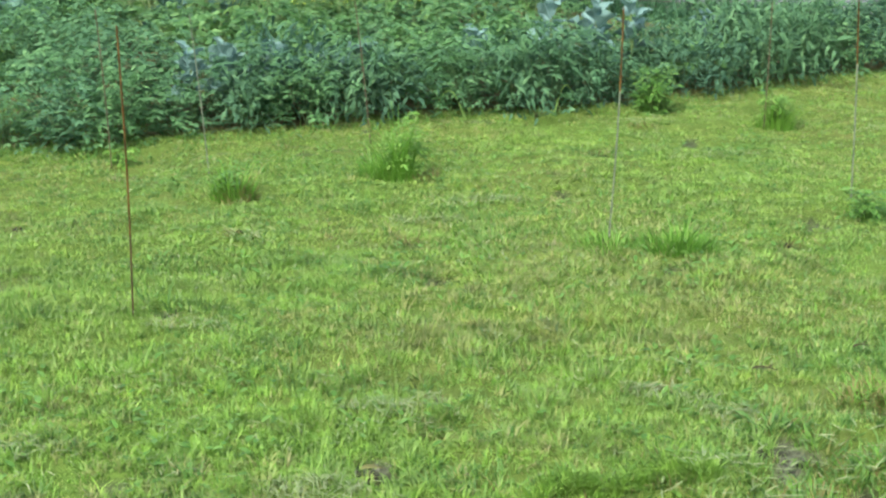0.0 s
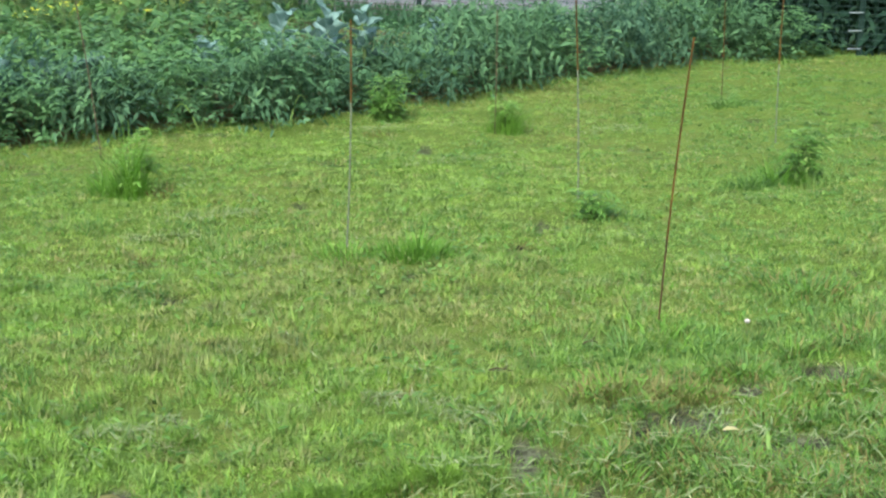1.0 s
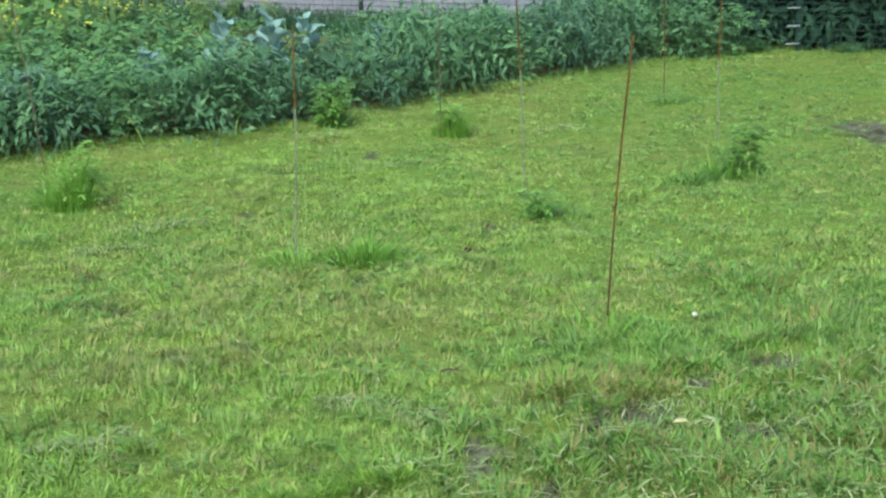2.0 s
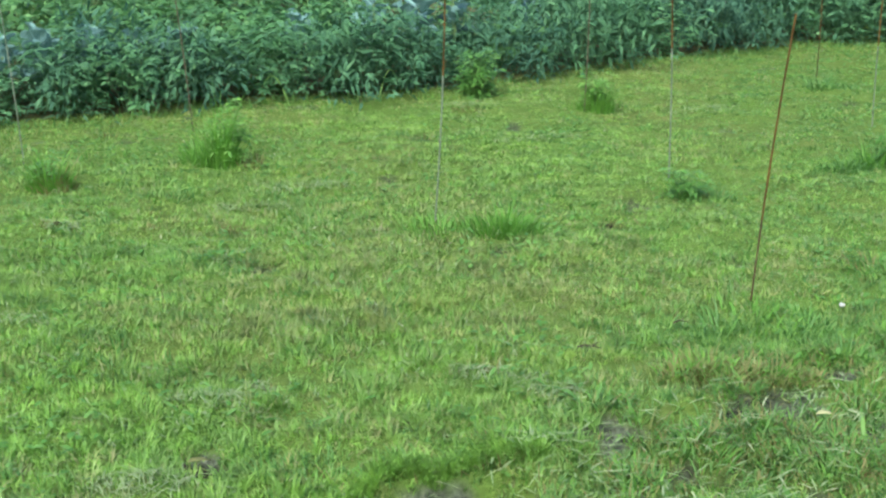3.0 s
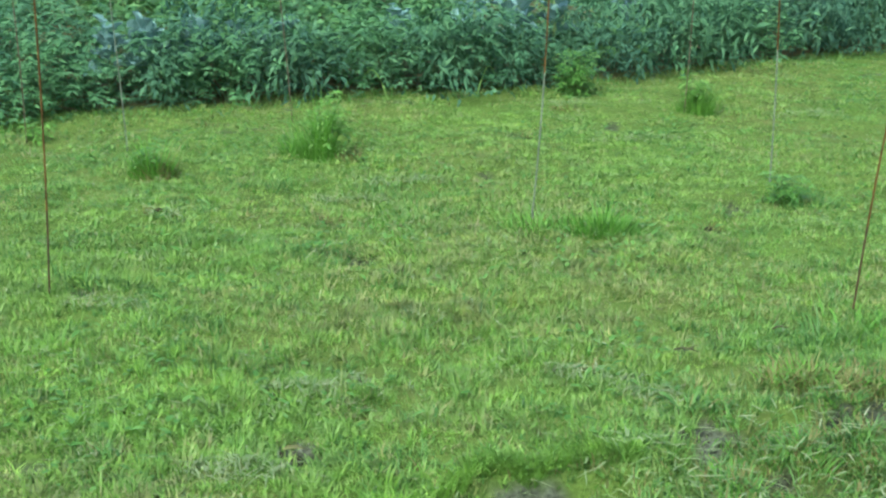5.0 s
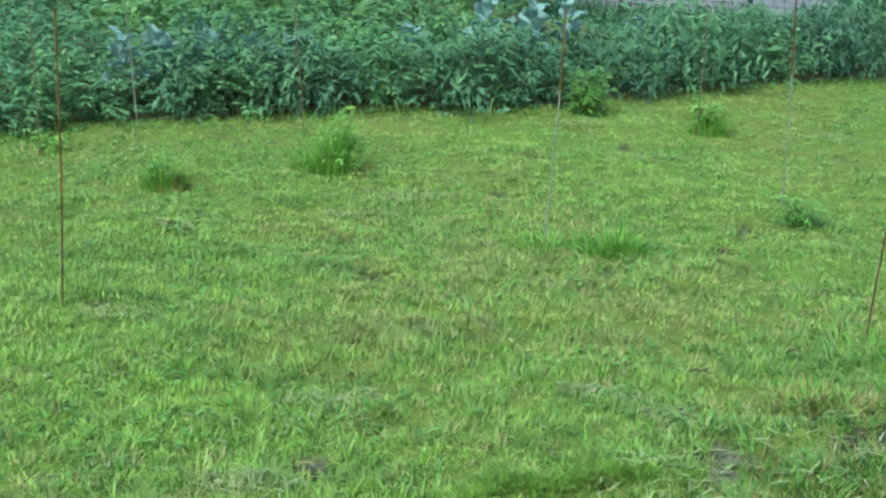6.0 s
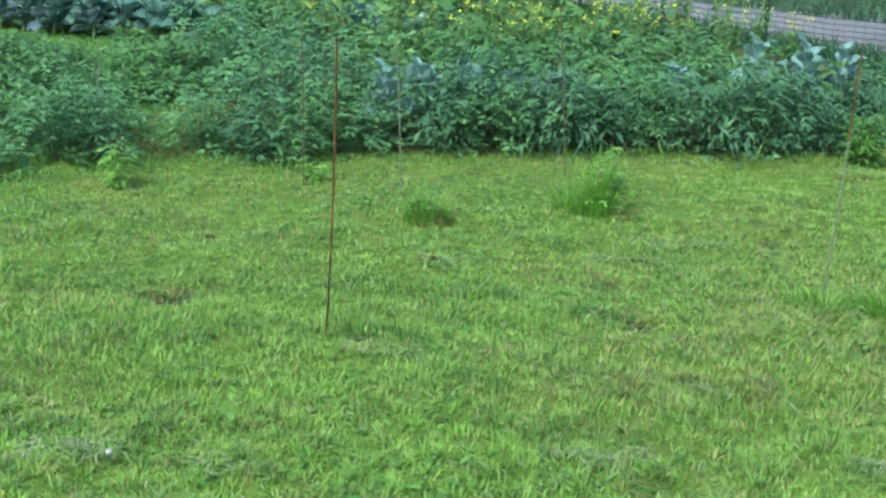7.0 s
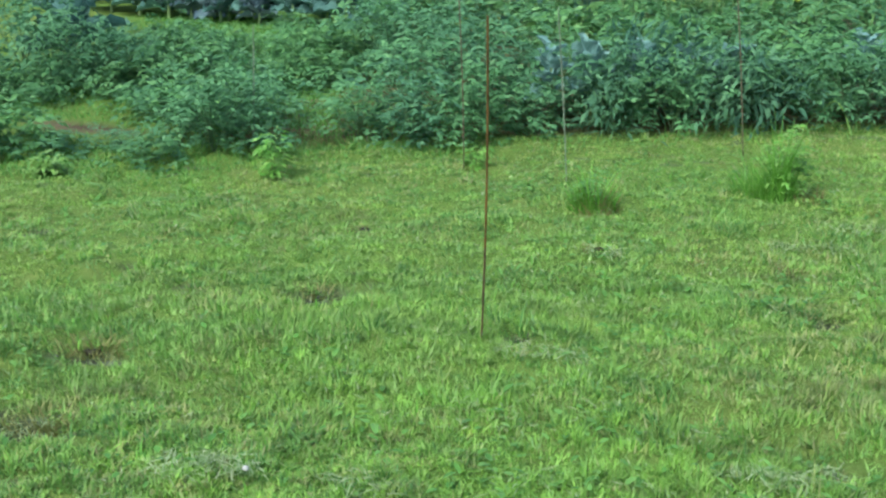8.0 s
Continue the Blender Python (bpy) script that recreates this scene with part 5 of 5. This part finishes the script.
def brassica_leaf_mesh(name, length, width, seed, material):
    """A broad cupped leaf with a wavy rim and a thick midrib."""
    rng_ = np.random.RandomState(seed)
    nu, nv = 9, 8
    u, v = np.meshgrid(np.linspace(0, 1, nu), np.linspace(-1, 1, nv + 1), indexing="ij")
    outline = np.where(u < 0.22, 0.10 + 0.5 * (u / 0.22) ** 2 * 0.5, 0.98 * np.sqrt(np.clip(1 - ((u - 0.58) / 0.44) ** 2, 0.0, 1)) + 0.02)
    ph = rng_.uniform(0, 6, 4)
    wave = 0.10 * np.sin(u * 12 + ph[0] + v) * v**2 + 0.08 * np.sin(u * 19 + ph[1] + v * 4) * np.abs(v) ** 3
    x = v * outline * width * (1 + 0.06 * np.sin(u * 15 + ph[2]))
    y = length * (u + 0.03 * np.sin(v * 4 + ph[3]) * u)
    z = length * (0.22 * v**2 * outline + wave - 0.28 * u**2.2 + 0.02 * np.exp(-(v / 0.12) ** 2) * -1)
    k = nv + 1
    i = (np.arange(nu - 1)[:, None] * k + np.arange(nv)[None]).ravel()
    ob = mesh_ob(name, np.stack([x, y, z], -1).reshape(-1, 3), [np.stack([i, i + 1, i + k + 1, i + k], -1)], material, smooth=True)
    uvl = ob.data.uv_layers.new(name="UVMap")
    idx = np.empty(len(ob.data.loops), np.int32)
    ob.data.loops.foreach_get("vertex_index", idx)
    uv = np.stack([(v.ravel() + 1) / 2, u.ravel()], -1)[idx]
    uvl.data.foreach_set("uv", uv.astype(np.float32).ravel())
    me = ob.data
    bpy.data.objects.remove(ob)
    return me


BLADES = {m: [brassica_leaf_mesh("brassica_leaf", 1.0, w, s, m) for s, w in ((1, 0.42), (2, 0.36), (3, 0.46))] for m in (M_BLUE, M_BLUEDARK, M_PURPLE)}


def brassica(x, y, height, leaf, count, material, label, spread=1.0, seed=0, z=0.0):
    """A brassica: a short stalk and large leaves fanning up and out, each a part."""
    r = random.Random(seed * 31 + int(x * 100))
    ob = thing("brassica_plant", (x, y, float(ground_z(x, y)) + z), label, "vegetable plant", "brassicas")
    tubes("stalk", [np.array([(0, 0, -0.03), (0.01, 0, height * 0.3), (0, 0.01, height * 0.62)])], [np.array([0.018, 0.015, 0.010])], M_STEM, ob, 6)
    for i in range(count):
        s = i / max(count - 1, 1)
        part = new("leaf", r.choice(BLADES[material]))
        part.parent = ob
        size = leaf * r.uniform(0.75, 1.15) * (1.1 - 0.35 * s)
        part.matrix_basis = (pose(0, 0, height * (0.25 + 0.42 * s), 0, 0, i * 137.5 + r.uniform(-25, 25)) @ pose(0, 0.01, 0, 18 + 55 * s * spread + r.uniform(-14, 14), r.uniform(-20, 20), 0) @ Matrix.Scale(size, 4))
    return ob


for i, (x, y, h, l, c) in enumerate(((-1.97, 7.22, 0.54, 0.19, 15), (-2.22, 7.32, 0.54, 0.16, 12), (-1.28, 7.55, 0.48, 0.19, 11), (-1.50, 7.55, 0.48, 0.15, 8), (-0.62, 8.30, 0.54, 0.16, 12), (-0.15, 8.40, 0.78, 0.16, 12), (0.14, 8.36, 0.76, 0.19, 12),
                                     (0.36, 8.44, 0.78, 0.16, 11), (0.9, 9.1, 0.5, 0.2, 10), (-1.75, 7.4, 0.46, 0.2, 9))):
    brassica(x, y, h, l, c, M_BLUE, "waxy pale blue-green brassica with broad wavy leaves", seed=i)
for i, (x, y, h, l, c) in enumerate(((-5.9, 8.05, 0.55, 0.40, 10), (-5.75, 7.9, 0.5, 0.3, 8), (-4.8, 10.2, 0.45, 0.26, 10), (-4.4, 9.9, 0.42, 0.24, 9), (-3.3, 10.3, 0.5, 0.22, 10), (-2.7, 10.0, 0.55, 0.20, 9))):
    brassica(x, y, h, l, c, M_BLUEDARK, "tall blue-green brassica with large ribbed leaves", seed=80 + i)
for i in range(20):
    x, y = -7.9 + 0.175 * i, 11.05 - 0.036 * i + 0.25 * (i % 2)
    brassica(x, y, 0.36, 0.22, 17, M_BLUEDARK, "large dark blue-green cabbage in a row beyond the lane", 0.8, 40 + i)
for i, (x, y) in enumerate(((-6.55, 10.72), (-6.2, 10.62), (-5.75, 10.5))):
    brassica(x, y, 0.22, 0.22, 9, M_PURPLE, "small purple-blue red cabbage at the edge of the lane", 0.9, 60 + i)


def squash(seed, flowers, label):
    r = np.random.RandomState(seed)
    ob = thing("squash_plant", (0, 0, 0), label, "vegetable plant", "squash plants")
    n = 64
    a, q = r.uniform(0, 6.28, n), 0.5 * np.sqrt(r.rand(n))
    top = np.stack([q * np.cos(a), q * np.sin(a), r.uniform(0.22, 0.46, n) * (1.1 - 0.5 * q)], -1)
    foot = top * [0.5, 0.5, 0]
    tubes("petiole", [np.array([f, (f + t) / 2 + [0, 0, 0.04], t]) for f, t in zip(foot, top)], [np.array([0.006, 0.005, 0.004])] * n, M_STEM, ob, 4)
    way = np.stack([np.cos(a), np.sin(a), r.uniform(-0.45, 0.25, n)], -1) + r.normal(0, 0.3, (n, 3))
    size = r.uniform(0.075, 0.14, n)
    leaves("foliage", top, way, np.tile([0, 0, 1.0], (n, 1)) + r.normal(0, 0.3, (n, 3)), size, size * 0.8, M_SQUASH, ob, "round", 0.2, 0.25)
    if flowers:
        m = flowers * 5
        a5 = np.tile(np.arange(5) * 1.2566, flowers)
        c = np.repeat(np.stack([r.uniform(-0.4, 0.4, flowers), r.uniform(-0.4, 0.4, flowers), r.uniform(0.36, 0.5, flowers)], -1), 5, 0)
        leaves("flower", c, np.stack([np.cos(a5), np.sin(a5), np.full(m, 0.8)], -1), np.tile([0, 0, 1.0], (m, 1)), np.full(m, 0.055), np.full(m, 0.03), M_YELLOW, ob, "oval", 0.3, 0.2, "yellow star-shaped blossoms")
    return ob


SQUASH = [squash(s, f, "spreading squash plant with round light green leaves and blossoms") for s, f in ((11, 1), (12, 0), (13, 1), (14, 0))]
for x, y, s in ((-1.35, 8.35, 0.8), (-2.6, 9.1, 0.9), (-2.5, 10.2, 1.0), (-1.4, 10.4, 1.0), (-3.4, 10.6, 1.1), (-1.6, 11.1, 1.0), (-4.2, 11.6, 1.1), (-3.2, 11.7, 1.1), (-2.2, 12.0, 1.1), (-5.0, 11.9, 1.2), (-6.0, 12.2, 1.2), (-7.0, 12.3, 1.2),
                (-8.0, 12.3, 1.2), (-6.6, 13.0, 1.2), (-7.6, 13.2, 1.2), (-5.5, 12.8, 1.2), (-4.4, 12.6, 1.2), (0.72, 8.72, 0.75), (-8.6, 11.7, 1.1), (-3.1, 12.8, 1.1), (-5.6, 11.6, 1.0), (-6.5, 11.75, 1.0), (-7.4, 11.8, 1.0), (-9.4, 12.6, 1.2), (-8.9, 13.5, 1.2), (-8.1, 14.1, 1.2), (-7.2, 14.2, 1.2), (-6.3, 14.0, 1.2), (-5.4, 13.8, 1.2), (-9.6, 14.4, 1.3), (-4.4, 13.5, 1.2), (-6.8, 15.1, 1.3), (-5.7, 14.9, 1.3)):
    place(rng.choice(SQUASH), x, y, rng.uniform(0, 360), s, 0.9)
discard(SQUASH)


def mustard(seed, height, label):
    """Bolted greens: thin upright stalks with small yellow flowers at the tips."""
    r = np.random.RandomState(seed)
    ob = thing("flowering_mustard", (0, 0, 0), label, "vegetable plant", "flowering greens")
    pts, _ = stalks("stem", ob, r, 14, 0.28, height * 0.6, height, radius=0.004)
    low = pts[pts[:, 2] < height * 0.62]
    n = len(low)
    a = r.uniform(0, 6.28, n)
    leaves("foliage", low, np.stack([np.cos(a), np.sin(a), r.uniform(-0.4, 0.5, n)], -1), np.tile([0, 0, 1.0], (n, 1)), r.uniform(0.07, 0.15, n), r.uniform(0.02, 0.04, n), M_SQUASH, ob)
    tips = pts[8::9]
    c = np.repeat(tips, 5, 0) + r.normal(0, 0.014, (len(tips) * 5, 3))
    m = len(c)
    a = r.uniform(0, 6.28, m)
    leaves("flower", c, np.stack([np.cos(a), np.sin(a), r.uniform(0, 0.8, m)], -1), np.tile([0, 0, 1.0], (m, 1)), r.uniform(0.02, 0.036, m), r.uniform(0.012, 0.02, m), M_YELLOW, ob, "oval", 0.2, 0.1, "clusters of small yellow flowers")
    return ob


MUSTARD = [mustard(s, h, "bolted flowering greens with thin stalks and yellow flowers") for s, h in ((1, 0.85), (2, 0.74), (3, 0.92))]
for x, y, s in ((-2.15, 8.95, 0.95), (-1.85, 9.0, 1.0), (-1.7, 9.3, 1.0), (-1.0, 9.9, 1.0), (-0.75, 10.05, 0.95), (-2.6, 9.5, 0.9), (-1.35, 9.7, 0.9), (-2.9, 10.2, 1.0), (-2.0, 10.5, 1.0), (-1.2, 10.6, 0.95), (-0.4, 10.8, 0.9),
                (-3.6, 10.1, 0.9), (-4.1, 10.6, 1.0), (-2.4, 11.3, 1.0), (-3.4, 11.9, 1.0), (-5.1, 12.6, 0.8), (0.1, 11.4, 0.8), (-1.5, 11.7, 0.9), (-0.5, 11.9, 1.0), (-0.9, 12.3, 1.05), (-1.3, 12.6, 1.1), (-2.0, 12.7, 1.1), (-1.7, 12.2, 1.1), (-2.6, 12.9, 1.15), (-0.2, 12.0, 0.9), (-3.0, 13.3, 1.15)):
    place(rng.choice(MUSTARD), x, y, rng.uniform(0, 360), s)
discard(MUSTARD)

for o_ in bpy.data.objects:
    if o_.parent and o_.name.split('.')[0] in ('foliage', 'strand', 'stem', 'petiole', 'flower'):
        tagged(o_, kind='stuff')

# arching pale blades at the foot of the bed
for x, y, turn in ((-0.60, 7.30, 160), (-0.10, 7.55, 40), (0.45, 7.85, 100)):
    t = np.linspace(0, 1, 10)
    arch = np.stack([0.16 * t, 0.02 * t, 0.17 * np.sin(t * 2.5)], -1)
    ob = tubes("arching_blade", [arch], [0.006 * (1.1 - t * 0.9)], M_PALE, None, 4)
    ob.matrix_basis = pose(x, y, float(ground_z(x, y)), 0, 0, turn)
    tagged(ob, "single pale grass blade arching over at the bed's edge", "grass blade", "arching blades")
seedling("weed_clump", 0.48, 7.70, 0.32, 0.55, 14, 0.042, M_DARKWEED, "bright green weed clump at the foot of the bed", 3, 0.08, 21)


# ---- garden fence ----
def make_fence():
    pts = np.array(FENCE)
    ob = thing("garden_fence", (0, 0, 0), "netting fence on dark green posts along the garden's edge", "fence")
    for i, (x, y) in enumerate(pts):
        gz = float(ground_z(x, y))
        w, d, h = 0.022, 0.016, 1.25
        # a T-shaped post: flange and web
        bm = bmesh.new()
        for sx, sy, ox, oy in ((w, 0.005, 0, 0), (0.005, d, 0, d / 2)):
            made = bmesh.ops.create_cube(bm, size=1.0, matrix=Matrix.Translation((ox, oy, h / 2 - 0.1)) @ Matrix.Diagonal((sx * 2, sy * 2, h + 0.2, 1)))
        me = bpy.data.meshes.new("post")
        bm.to_mesh(me)
        bm.free()
        me.materials.append(M_POST)
        post = new("post", me)
        post.parent = ob
        post.location = (x, y, gz)
        if i < 4:
            for z in (0.06, 0.20, 0.34, 0.48, 0.62):
                bm = bmesh.new()
                bmesh.ops.create_cone(bm, cap_ends=True, segments=8, radius1=0.0065, radius2=0.0055, depth=0.11, matrix=Matrix.Rotation(radians(90), 4, "Y"))
                bmesh.ops.bevel(bm, geom=bm.edges[:], offset=0.002, segments=1, affect="EDGES")
                me = bpy.data.meshes.new("insulator")
                bm.to_mesh(me)
                bm.free()
                me.materials.append(M_WHITE)
                clip = new("insulator", me)
                clip.parent = post
                clip.location = (-0.055, -0.03, z)
                tagged(clip, "white plastic wire clip")
    for i in range(len(pts) - 1):
        a, b = np.append(pts[i], 0.0), np.append(pts[i + 1], 0.0)
        dark = i < 4
        zs = np.arange(0.05, 1.16, 0.05)
        strands = [np.array([a + [0, -0.02, z], (a + b) / 2 + [0, -0.02, z - 0.012], b + [0, -0.02, z]]) for z in zs]
        n = max(2, int(np.linalg.norm(b - a) / 0.10))
        strands += [np.array([a + (b - a) * k / n + [0, -0.02, 0.04], a + (b - a) * k / n + [0, -0.02, 1.15]]) for k in range(1, n)]
        tubes("netting", strands, [0.0022 if dark else 0.0042] * len(zs) + [0.0018] * (n - 1), M_NETDARK if dark else M_NET, ob, 3)
        if not dark:
            tubes("top_cord", [np.array([a + [0, -0.02, 1.2], (a + b) / 2 + [0, -0.02, 1.185], b + [0, -0.02, 1.2]])], [0.006], M_NETPALE, ob, 4)
    return ob


make_fence()
